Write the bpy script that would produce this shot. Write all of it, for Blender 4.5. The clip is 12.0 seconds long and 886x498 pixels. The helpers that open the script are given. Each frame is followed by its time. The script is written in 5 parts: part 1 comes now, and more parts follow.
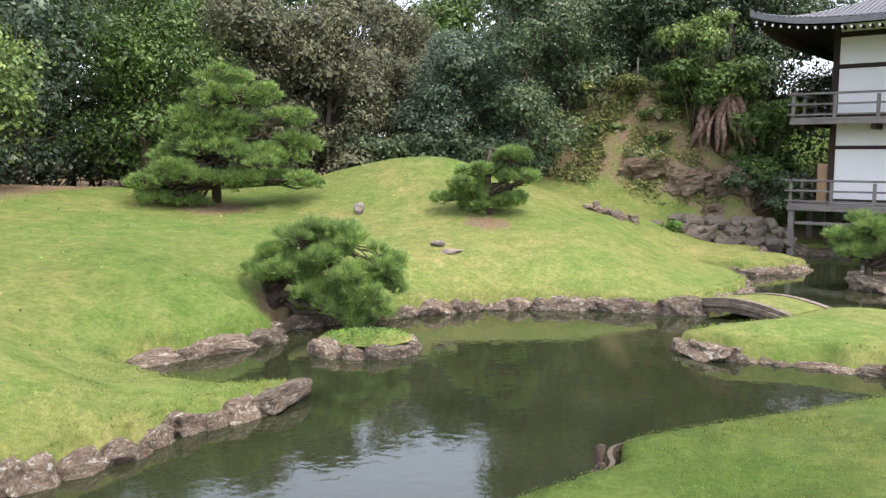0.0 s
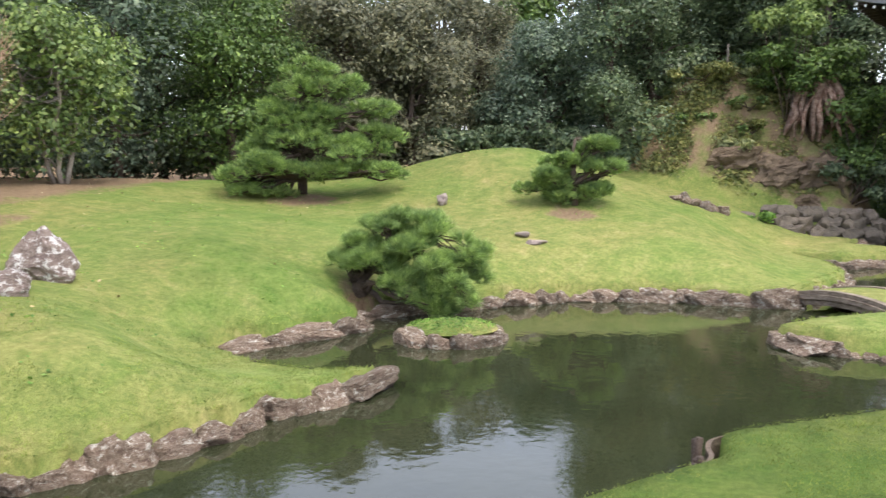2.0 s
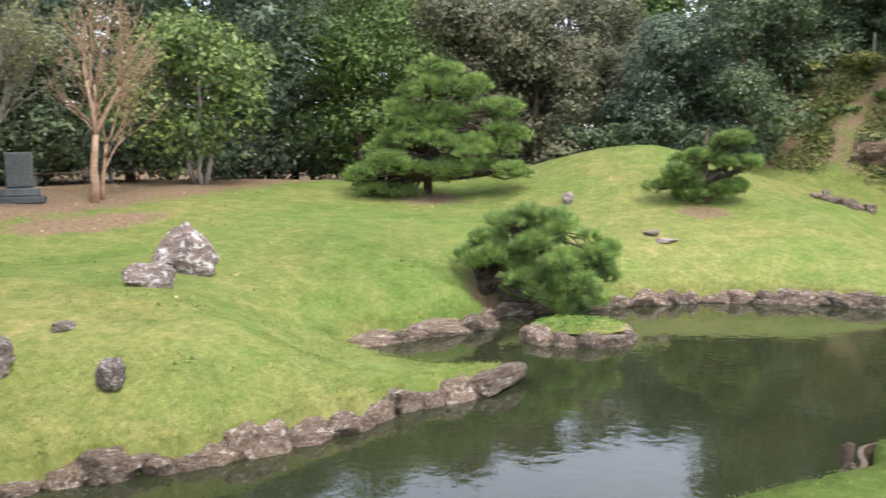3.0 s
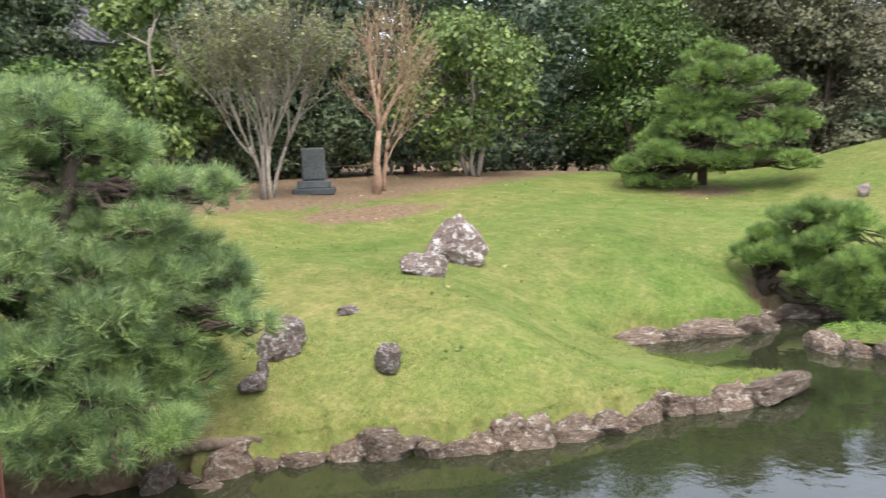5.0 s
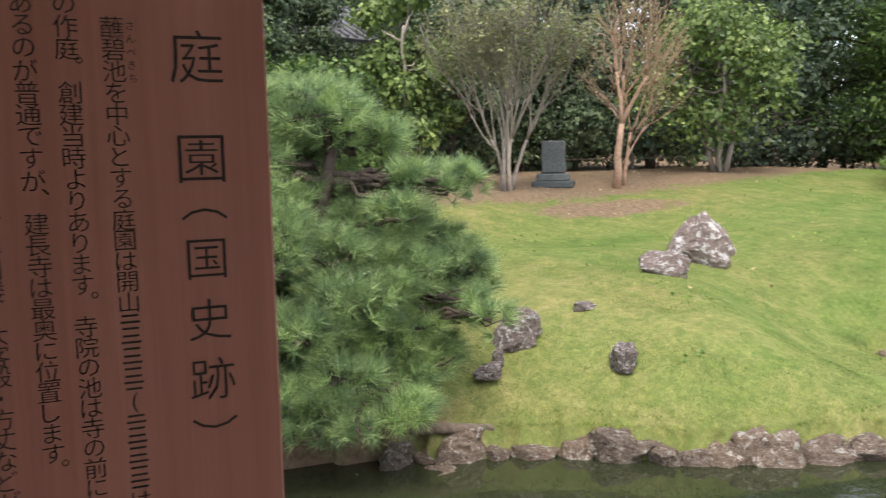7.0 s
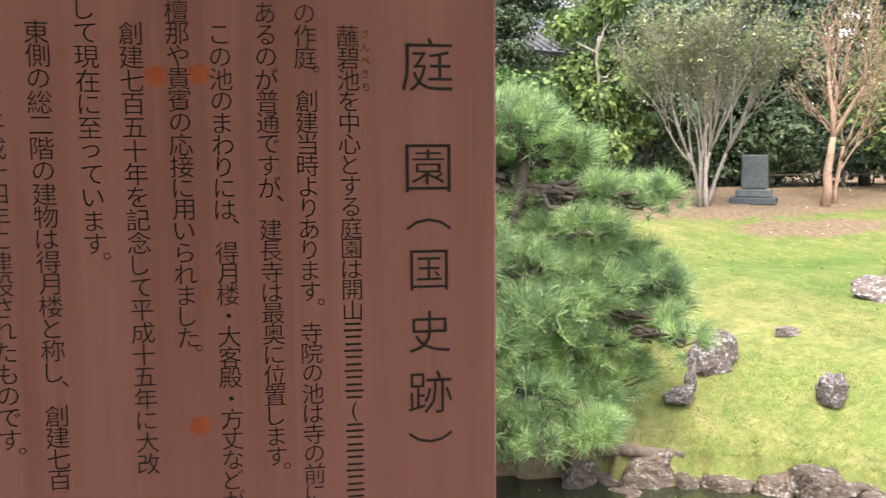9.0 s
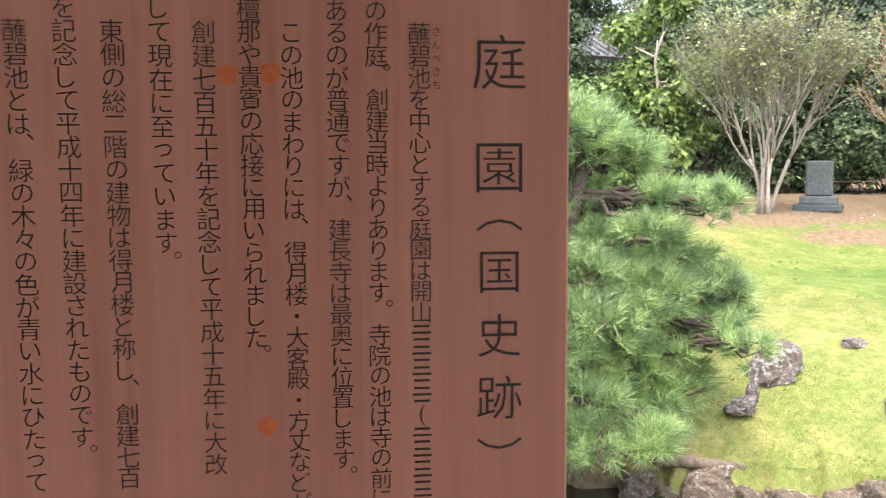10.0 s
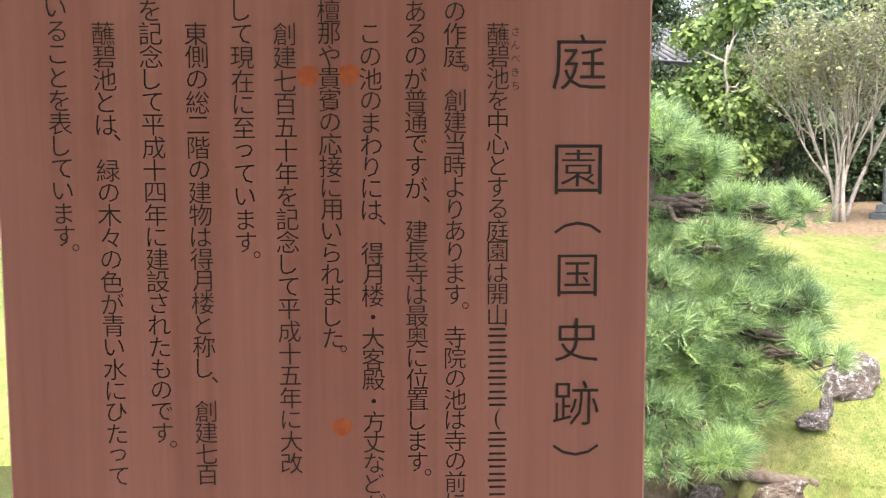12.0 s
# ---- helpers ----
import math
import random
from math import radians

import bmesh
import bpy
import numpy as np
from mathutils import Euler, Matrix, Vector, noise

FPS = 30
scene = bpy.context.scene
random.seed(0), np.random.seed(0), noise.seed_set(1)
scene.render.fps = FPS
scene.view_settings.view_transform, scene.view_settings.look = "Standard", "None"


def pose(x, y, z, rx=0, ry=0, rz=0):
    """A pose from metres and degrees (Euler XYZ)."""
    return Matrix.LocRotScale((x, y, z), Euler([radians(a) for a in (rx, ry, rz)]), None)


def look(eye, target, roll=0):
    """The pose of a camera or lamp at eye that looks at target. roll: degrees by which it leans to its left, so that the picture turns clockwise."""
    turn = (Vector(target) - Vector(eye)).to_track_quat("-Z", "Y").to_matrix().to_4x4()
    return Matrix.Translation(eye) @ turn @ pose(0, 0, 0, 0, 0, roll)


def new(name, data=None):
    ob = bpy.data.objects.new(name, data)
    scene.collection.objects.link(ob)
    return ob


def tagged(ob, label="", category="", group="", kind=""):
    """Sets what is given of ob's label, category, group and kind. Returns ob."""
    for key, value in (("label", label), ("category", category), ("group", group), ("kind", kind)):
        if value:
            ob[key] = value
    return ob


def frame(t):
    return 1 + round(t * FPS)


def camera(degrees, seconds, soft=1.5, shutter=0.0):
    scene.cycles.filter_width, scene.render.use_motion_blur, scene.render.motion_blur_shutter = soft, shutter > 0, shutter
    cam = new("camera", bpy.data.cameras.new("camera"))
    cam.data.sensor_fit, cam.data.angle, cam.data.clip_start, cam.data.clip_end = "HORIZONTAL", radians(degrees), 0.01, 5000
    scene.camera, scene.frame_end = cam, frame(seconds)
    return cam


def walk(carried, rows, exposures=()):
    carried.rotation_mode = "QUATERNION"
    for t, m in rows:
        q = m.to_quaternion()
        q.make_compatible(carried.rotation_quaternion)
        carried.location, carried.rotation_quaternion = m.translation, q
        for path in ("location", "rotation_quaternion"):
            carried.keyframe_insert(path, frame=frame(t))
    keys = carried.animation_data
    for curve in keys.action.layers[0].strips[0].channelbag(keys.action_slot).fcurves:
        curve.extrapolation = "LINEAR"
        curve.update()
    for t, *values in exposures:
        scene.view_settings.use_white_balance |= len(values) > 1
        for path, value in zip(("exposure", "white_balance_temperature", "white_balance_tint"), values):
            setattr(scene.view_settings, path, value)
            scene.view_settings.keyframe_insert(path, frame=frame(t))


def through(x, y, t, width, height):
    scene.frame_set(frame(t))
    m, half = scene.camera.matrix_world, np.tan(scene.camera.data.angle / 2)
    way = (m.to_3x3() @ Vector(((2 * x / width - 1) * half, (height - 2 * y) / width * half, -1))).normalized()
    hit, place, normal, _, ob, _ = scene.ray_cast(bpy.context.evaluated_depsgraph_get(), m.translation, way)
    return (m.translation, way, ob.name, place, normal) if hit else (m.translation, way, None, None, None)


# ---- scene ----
cam = camera(55.0, 12.0, soft=1.3, shutter=0.5)
# seconds, eye x y z, yaw, pitch, roll
PATH = [
    (0, -0.030, -0.481, 2.957, -69.56, -6.20, -0.14),
    (0.5, -0.021, -0.463, 2.949, -69.48, -6.37, -0.20),
    (1, -0.010, -0.435, 2.936, -68.70, -6.53, -0.10),
    (1.5, 0.007, -0.396, 2.912, -66.96, -6.60, 0.06),
    (2, 0.025, -0.350, 2.864, -64.24, -6.55, 0.32),
    (2.5, 0.026, -0.301, 2.798, -60.62, -6.38, 0.72),
    (3, 0.036, -0.255, 2.768, -56.11, -6.29, 0.97),
    (5, 0.096, -0.170, 2.808, -38.32, -6.55, 1.73),
    (5.5, 0.135, -0.149, 2.823, -34.03, -6.66, 1.87),
    (6, 0.119, -0.114, 2.824, -30.04, -6.71, 1.57),
    (6.5, 0.097, -0.107, 2.826, -26.18, -6.74, 1.31),
    (7, 0.077, -0.102, 2.825, -22.50, -6.67, 1.12),
    (7.5, 0.065, -0.094, 2.827, -18.93, -6.49, 0.95),
    (9.5, 0.034, -0.018, 2.820, -7.93, -5.47, 0.36),
    (10, 0.025, -0.010, 2.816, -6.34, -5.26, 0.35),
    (10.5, 0.017, -0.008, 2.816, -4.89, -5.17, 0.23),
    (11, 0.012, -0.005, 2.813, -3.81, -4.97, 0.18),
    (11.5, 0.008, -0.003, 2.811, -2.89, -4.87, 0.18),
    (12, 0.008, 0.000, 2.810, -2.12, -4.82, 0.16),
]
EXPOSURES = [(0, 0.20), (3.0, 0.20), (5.5, 0.16), (6.9, 0.08), (7.6, 0.28), (9.4, 1.02), (10.5, 1.22), (12, 1.30)]
walk(cam, [(t, pose(x, y, z, 90 + pitch, roll, yaw)) for t, x, y, z, yaw, pitch, roll in PATH], EXPOSURES)

# ---- daylight: thin high cloud, soft sun from behind the camera's right ----
SUN_EL, SUN_AZ = 66.0, 195.0
world = bpy.data.worlds.new("world")
scene.world = world
world.use_nodes = True
wn = world.node_tree
sky = wn.nodes.new("ShaderNodeTexSky")
sky.sky_type = "NISHITA"
sky.sun_disc = False
sky.sun_elevation, sky.sun_rotation = radians(SUN_EL), radians(SUN_AZ)
sky.air_density, sky.dust_density, sky.ozone_density = 0.8, 4.0, 1.0
wn.nodes["Background"].inputs["Strength"].default_value = 0.60
veil = wn.nodes.new("ShaderNodeMix")
veil.data_type = "RGBA"
veil.inputs[0].default_value = 0.55
veil.inputs[7].default_value = (3.0, 3.0, 3.32, 1)
wn.links.new(sky.outputs[0], veil.inputs[6])
wn.links.new(veil.outputs[2], wn.nodes["Background"].inputs["Color"])
sun_data = bpy.data.lights.new("sun", "SUN")
sun_data.energy, sun_data.angle, sun_data.color = 1.45, radians(14), (1.0, 0.96, 0.9)
sun = new("sun", sun_data)
az, el = radians(SUN_AZ), radians(SUN_EL)
sun.matrix_world = look((0, 0, 30), Vector((0, 0, 30)) - Vector((math.sin(az) * math.cos(el), math.cos(az) * math.cos(el), math.sin(el))))


# ---- materials ----
def mat(name, rough=0.8, spec=0.3):
    m = bpy.data.materials.new(name)
    m.use_nodes = True
    b = m.node_tree.nodes["Principled BSDF"]
    b.inputs["Roughness"].default_value = rough
    b.inputs["Specular IOR Level"].default_value = spec
    return m, m.node_tree, b


def node(nt, kind, **vals):
    n = nt.nodes.new(kind)
    for k, v in vals.items():
        n.inputs[k.replace("_", " ")].default_value = v
    return n


def noise_tex(nt, scale, detail=4.0, rough=0.6, coord="Object", stretch=None):
    tc = nt.nodes.new("ShaderNodeTexCoord")
    n = node(nt, "ShaderNodeTexNoise", Scale=scale, Detail=detail, Roughness=rough)
    if stretch:
        mp = nt.nodes.new("ShaderNodeMapping")
        mp.inputs["Scale"].default_value = stretch
        nt.links.new(tc.outputs[coord], mp.inputs[0])
        nt.links.new(mp.outputs[0], n.inputs["Vector"])
    else:
        nt.links.new(tc.outputs[coord], n.inputs["Vector"])
    return n


def ramp(nt, src, stops):
    r = nt.nodes.new("ShaderNodeValToRGB")
    e = r.color_ramp.elements
    while len(e) < len(stops):
        e.new(0.5)
    for k, (p, c) in zip(e, stops):
        k.position, k.color = p, (*c, 1)
    nt.links.new(src, r.inputs[0])
    return r


def mix(nt, fac, a, b, how="MIX"):
    m = nt.nodes.new("ShaderNodeMix")
    m.data_type, m.blend_type = "RGBA", how
    for sock, v in ((m.inputs[0], fac), (m.inputs[6], a), (m.inputs[7], b)):
        if isinstance(v, (int, float)):
            sock.default_value = v
        elif isinstance(v, tuple):
            sock.default_value = (*v, 1)
        else:
            nt.links.new(v, sock)
    return m.outputs[2]


def bump(nt, bsdf, height, strength, dist):
    b = node(nt, "ShaderNodeBump", Strength=strength, Distance=dist)
    nt.links.new(height, b.inputs["Height"])
    nt.links.new(b.outputs[0], bsdf.inputs["Normal"])
    return b


def speckled(name, c1, c2, c3, big=2.0, small=30.0, rough=0.85, rel=0.02, obj_var=0.25, lichen=None):
    """Stone, bark, earth: two scales of colour, relief, a little change from piece to piece."""
    m, nt, b = mat(name, rough)
    n1, n2 = noise_tex(nt, big, 5), noise_tex(nt, small, 6, 0.7)
    r1 = ramp(nt, n1.outputs[0], [(0.35, c1), (0.65, c2)])
    r2 = ramp(nt, n2.outputs[0], [(0.42, (0, 0, 0)), (0.68, (1, 1, 1))])
    col = mix(nt, r2.outputs[0], r1.outputs[0], c3)
    if lichen:
        n3 = noise_tex(nt, lichen[1], 7, 0.75)
        r3 = ramp(nt, n3.outputs[0], [(lichen[2], (0, 0, 0)), (lichen[2] + 0.05, (1, 1, 1))])
        col = mix(nt, r3.outputs[0], col, lichen[0])
    if obj_var:
        info = nt.nodes.new("ShaderNodeObjectInfo")
        rr = ramp(nt, info.outputs["Random"], [(0.0, (1 - obj_var,) * 3), (1.0, (1 + obj_var, 1 + obj_var * 0.8, 1 + obj_var * 0.7))])
        col = mix(nt, 1.0, col, rr.outputs[0], "MULTIPLY")
    nt.links.new(col, b.inputs["Base Color"])
    bump(nt, b, n2.outputs[0], 0.9, rel)
    return m


def leafy(name, dark, mid, light, rough=0.5, through=0.25, spec=0.3):
    """Leaves and needles: each one its own tone, some light passing through."""
    m, nt, b = mat(name, rough, spec)
    g = nt.nodes.new("ShaderNodeNewGeometry")
    r = ramp(nt, g.outputs["Random Per Island"], [(0.0, dark), (0.55, mid), (1.0, light)])
    n = noise_tex(nt, 0.9, 3)
    rn = ramp(nt, n.outputs[0], [(0.3, (0.7, 0.72, 0.7)), (0.7, (1.2, 1.2, 1.05))])
    col = mix(nt, 1.0, r.outputs[0], rn.outputs[0], "MULTIPLY")
    n2 = noise_tex(nt, 4.5, 2)
    rn2 = ramp(nt, n2.outputs[0], [(0.35, (0.60, 0.66, 0.68)), (0.65, (1.36, 1.30, 1.10))])
    col = mix(nt, 1.0, col, rn2.outputs[0], "MULTIPLY")
    nt.links.new(col, b.inputs["Base Color"])
    tr = nt.nodes.new("ShaderNodeBsdfTranslucent")
    nt.links.new(col, tr.inputs[0])
    ms = node(nt, "ShaderNodeMixShader", Fac=through)
    nt.links.new(b.outputs[0], ms.inputs[1])
    nt.links.new(tr.outputs[0], ms.inputs[2])
    nt.links.new(ms.outputs[0], nt.nodes["Material Output"].inputs[0])
    return m


def ground_material():
    m, nt, b = mat("lawn_and_soil", 0.9, 0.15)
    big, mid, fine, hair = noise_tex(nt, 0.35, 4), noise_tex(nt, 2.2, 5), noise_tex(nt, 14, 6, 0.7), noise_tex(nt, 90, 4, 0.8, stretch=(1, 1, 0.4))
    g = ramp(nt, mid.outputs[0], [(0.3, (0.146, 0.186, 0.054)), (0.55, (0.202, 0.230, 0.072)), (0.75, (0.262, 0.256, 0.106))])
    gb = ramp(nt, big.outputs[0], [(0.36, (0.80, 0.94, 0.8)), (0.64, (1.2, 1.03, 1.2))])
    lu = nt.nodes.new("ShaderNodeAttribute")
    lu.attribute_name = "lush_shade"
    deep = ramp(nt, mid.outputs[0], [(0.3, (0.064, 0.106, 0.022)), (0.55, (0.094, 0.140, 0.030)), (0.78, (0.140, 0.170, 0.050))])
    grass = mix(nt, 1.0, mix(nt, lu.outputs["Fac"], g.outputs[0], deep.outputs[0]), gb.outputs[0], "MULTIPLY")
    clump = noise_tex(nt, 5.5, 3, 0.6)
    gc = ramp(nt, clump.outputs[0], [(0.34, (0.80, 0.90, 0.76)), (0.5, (1, 1, 1)), (0.68, (1.16, 1.10, 1.16))])
    grass = mix(nt, 1.0, grass, gc.outputs[0], "MULTIPLY")
    gf = ramp(nt, fine.outputs[0], [(0.3, (0.66, 0.72, 0.62)), (0.7, (1.28, 1.22, 1.26))])
    grass = mix(nt, 1.0, grass, gf.outputs[0], "MULTIPLY")
    gh = ramp(nt, hair.outputs[0], [(0.3, (0.62, 0.66, 0.6)), (0.7, (1.36, 1.30, 1.26))])
    grass = mix(nt, 1.0, grass, gh.outputs[0], "MULTIPLY")
    soil = ramp(nt, fine.outputs[0], [(0.3, (0.115, 0.078, 0.046)), (0.6, (0.225, 0.162, 0.100)), (0.8, (0.37, 0.285, 0.195))])
    at = nt.nodes.new("ShaderNodeAttribute")
    at.attribute_name = "bare"
    mul = nt.nodes.new("ShaderNodeMath")
    mul.operation = "MULTIPLY_ADD"
    nt.links.new(mid.outputs[0], mul.inputs[0])
    mul.inputs[1].default_value = 0.9
    nt.links.new(at.outputs["Fac"], mul.inputs[2])
    edge = ramp(nt, mul.outputs[0], [(0.78, (0, 0, 0)), (1.05, (1, 1, 1))])
    nt.links.new(mix(nt, edge.outputs[0], grass, soil.outputs[0]), b.inputs["Base Color"])
    bump(nt, b, hair.outputs[0], 0.6, 0.03)
    return m


def water_material():
    m, nt, b = mat("pond_water", 0.03, 0.5)
    b.inputs["IOR"].default_value = 1.55
    n = noise_tex(nt, 0.5, 3)
    r = ramp(nt, n.outputs[0], [(0.35, (0.019, 0.024, 0.011)), (0.65, (0.030, 0.034, 0.016))])
    nt.links.new(r.outputs[0], b.inputs["Base Color"])
    w = noise_tex(nt, 5.5, 2, 0.5, stretch=(1.0, 1.0, 1.0))
    bump(nt, b, w.outputs[0], 0.07, 0.03)
    return m


def timber(name, c1, c2, along=(1, 1, 0.06), scale=18, rough=0.7, rel=0.004):
    m, nt, b = mat(name, rough, 0.25)
    n, f = noise_tex(nt, scale, 5, 0.65, stretch=along), noise_tex(nt, 3, 4)
    r = ramp(nt, n.outputs[0], [(0.3, c1), (0.7, c2)])
    k = ramp(nt, f.outputs[0], [(0.3, (0.85, 0.85, 0.85)), (0.7, (1.12, 1.1, 1.1))])
    nt.links.new(mix(nt, 1.0, r.outputs[0], k.outputs[0], "MULTIPLY"), b.inputs["Base Color"])
    bump(nt, b, n.outputs[0], 0.4, rel)
    return m


M_GROUND, M_WATER = ground_material(), water_material()
M_STONE = speckled("shore_stone", (0.095, 0.064, 0.045), (0.225, 0.160, 0.116), (0.32, 0.265, 0.20), 3.5, 11, rel=0.11, lichen=((0.52, 0.50, 0.43), 7, 0.55))
M_PALE = speckled("pale_stone", (0.17, 0.138, 0.122), (0.25, 0.21, 0.188), (0.33, 0.29, 0.262), 4, 18, rel=0.03)
M_ROCK = speckled("garden_rock", (0.115, 0.085, 0.074), (0.205, 0.158, 0.138), (0.28, 0.235, 0.20), 2.5, 14, rel=0.06, obj_var=0.1, lichen=((0.50, 0.49, 0.46), 7, 0.53))
M_CLIFF = speckled("bare_rock", (0.135, 0.098, 0.064), (0.245, 0.188, 0.128), (0.085, 0.062, 0.042), 1.2, 7, rel=0.12, obj_var=0.2)
M_WALLSTONE = speckled("wall_stone", (0.070, 0.060, 0.048), (0.125, 0.105, 0.085), (0.165, 0.145, 0.115), 3, 14, rel=0.03)
# slate tone lowered to carry the shade the stele stands in
M_STELE = speckled("shaded_slate_stele", (0.055, 0.066, 0.066), (0.090, 0.102, 0.100), (0.13, 0.142, 0.135), 2, 30, rel=0.006)
M_BARK = speckled("dark_bark", (0.045, 0.032, 0.024), (0.085, 0.062, 0.048), (0.12, 0.095, 0.075), 4, 30, rel=0.02)
M_LOG = speckled("log_bark", (0.085, 0.060, 0.044), (0.160, 0.120, 0.090), (0.22, 0.18, 0.14), 4, 30, rel=0.02)
M_TWIG = speckled("grey_bark", (0.21, 0.178, 0.145), (0.32, 0.278, 0.230), (0.40, 0.36, 0.31), 4, 30, rel=0.006)
M_RUSSET = speckled("russet_bark", (0.26, 0.155, 0.098), (0.37, 0.24, 0.16), (0.43, 0.32, 0.24), 4, 20, rel=0.006)
M_STUMP = speckled("weathered_stump", (0.070, 0.036, 0.024), (0.155, 0.088, 0.062), (0.30, 0.23, 0.185), 2, 9, rel=0.03)
M_PINE_BRIGHT = leafy("pine_needles_bright", (0.115, 0.190, 0.060), (0.240, 0.360, 0.120), (0.420, 0.545, 0.230), 0.5, 0.30)
M_PINE_NEAR = leafy("pine_needles_long", (0.115, 0.190, 0.085), (0.260, 0.375, 0.175), (0.540, 0.650, 0.360), 0.40, 0.26)
M_LEAF_DARK = leafy("evergreen_leaves", (0.058, 0.092, 0.056), (0.120, 0.168, 0.102), (0.240, 0.292, 0.190), 0.38, 0.3)
M_LEAF_BLUE = leafy("bluish_evergreen_leaves", (0.050, 0.082, 0.060), (0.108, 0.152, 0.114), (0.225, 0.280, 0.220), 0.38, 0.3)
M_LEAF_MID = leafy("camellia_leaves", (0.045, 0.085, 0.026), (0.095, 0.160, 0.045), (0.185, 0.265, 0.085), 0.42, 0.25)
M_LEAF_GLOSSY = leafy("glossy_leaves", (0.072, 0.118, 0.038), (0.150, 0.222, 0.072), (0.300, 0.375, 0.145), 0.38, 0.28)
M_LEAF_LIGHT = leafy("young_leaves", (0.088, 0.138, 0.045), (0.175, 0.245, 0.085), (0.315, 0.395, 0.160), 0.5, 0.3)
M_LEAF_GREY = leafy("dusty_leaves", (0.078, 0.086, 0.056), (0.142, 0.144, 0.098), (0.240, 0.232, 0.165), 0.6, 0.2)
M_LEAF_SPARSE = leafy("sparse_leaves", (0.16, 0.19, 0.09), (0.26, 0.285, 0.15), (0.38, 0.39, 0.23), 0.6, 0.3)
M_LEAF_SCRUB = leafy("scrub_leaves", (0.085, 0.105, 0.035), (0.170, 0.190, 0.065), (0.300, 0.280, 0.120), 0.6, 0.25)
M_WEED = leafy("ground_cover", (0.07, 0.16, 0.03), (0.14, 0.27, 0.05), (0.24, 0.36, 0.09), 0.6, 0.25)
M_TURF = leafy("grass_blades", (0.16, 0.22, 0.06), (0.215, 0.275, 0.085), (0.30, 0.32, 0.13), 0.7, 0.35, 0.1)
M_LITTER = leafy("fallen_leaves", (0.20, 0.13, 0.08), (0.36, 0.28, 0.18), (0.55, 0.50, 0.38), 0.8, 0.1)
M_PLASTER = speckled("white_plaster", (0.74, 0.73, 0.72), (0.80, 0.79, 0.78), (0.77, 0.76, 0.74), 0.8, 6, rel=0.002, obj_var=0.0)
# pale plaster with the shade of the trees put into its grey
M_SHADED_WALL = speckled("shaded_plaster", (0.17, 0.165, 0.17), (0.25, 0.245, 0.25), (0.21, 0.205, 0.21), 0.8, 6, rel=0.002, obj_var=0.0)
M_DARKWOOD = timber("dark_timber", (0.022, 0.014, 0.011), (0.045, 0.030, 0.024))
M_GREYWOOD = timber("grey_timber", (0.13, 0.115, 0.105), (0.23, 0.21, 0.195))
M_GREYWOOD_H = timber("grey_timber_level", (0.13, 0.115, 0.105), (0.23, 0.21, 0.195), along=(1, 0.06, 1))
M_OLDWOOD = timber("bleached_timber", (0.095, 0.075, 0.055), (0.28, 0.23, 0.18), along=(0.4, 0.4, 1))
M_PALEWOOD = timber("pale_timber", (0.30, 0.19, 0.10), (0.42, 0.29, 0.17))
M_TILE = speckled("roof_tile", (0.095, 0.095, 0.105), (0.15, 0.15, 0.16), (0.20, 0.20, 0.21), 3, 25, rough=0.5, rel=0.004, obj_var=0.1)
M_WHITE = speckled("white_paint", (0.78, 0.77, 0.75), (0.82, 0.81, 0.80), (0.76, 0.75, 0.74), 3, 25, rel=0.001, obj_var=0.0)
M_INK = speckled("black_ink", (0.026, 0.016, 0.014), (0.040, 0.026, 0.022), (0.055, 0.036, 0.030), 20, 120, rough=0.6, rel=0.0005, obj_var=0.0)


def board_material():
    """Planed reddish cedar, upright grain, a few knots' warmth in broad streaks."""
    m, nt, b = mat("red_cedar", 0.55, 0.3)
    n1 = noise_tex(nt, 22, 4, 0.6, stretch=(1, 1, 0.035))
    n2 = noise_tex(nt, 5, 3, 0.5, stretch=(1, 1, 0.08))
    n3 = noise_tex(nt, 120, 3, 0.6, stretch=(1, 1, 0.02))
    r1 = ramp(nt, n1.outputs[0], [(0.25, (0.41, 0.172, 0.134)), (0.75, (0.52, 0.240, 0.192))])
    r2 = ramp(nt, n2.outputs[0], [(0.3, (0.84, 0.78, 0.74)), (0.7, (1.12, 1.12, 1.1))])
    r3 = ramp(nt, n3.outputs[0], [(0.3, (0.95, 0.94, 0.93)), (0.7, (1.04, 1.04, 1.04))])
    c = mix(nt, 1.0, r1.outputs[0], r2.outputs[0], "MULTIPLY")
    nt.links.new(mix(nt, 1.0, c, r3.outputs[0], "MULTIPLY"), b.inputs["Base Color"])
    bump(nt, b, n3.outputs[0], 0.15, 0.0006)
    return m


M_BOARD = board_material()
M_KNOT = speckled("wood_knot", (0.55, 0.13, 0.050), (0.60, 0.16, 0.06), (0.48, 0.11, 0.045), 30, 90, rough=0.55, rel=0.0005, obj_var=0.0)


# ---- building helpers ----
def rng_of(seed):
    return np.random.default_rng(seed)


def mesh_from(name, verts, faces, material, smooth=True):
    me = bpy.data.meshes.new(name)
    if isinstance(faces, np.ndarray) and len(faces):
        k, n = faces.shape
        me.vertices.add(len(verts))
        me.vertices.foreach_set("co", np.asarray(verts, np.float32).ravel())
        me.loops.add(k * n)
        me.loops.foreach_set("vertex_index", faces.astype(np.int32).ravel())
        me.polygons.add(k)
        me.polygons.foreach_set("loop_start", np.arange(0, k * n, n, dtype=np.int32))
        me.update(calc_edges=True)
    else:
        me.from_pydata([tuple(map(float, v)) for v in verts], [], [tuple(map(int, f)) for f in faces])
    me.materials.append(material)
    if smooth:
        me.shade_smooth()
    me.update()
    return me


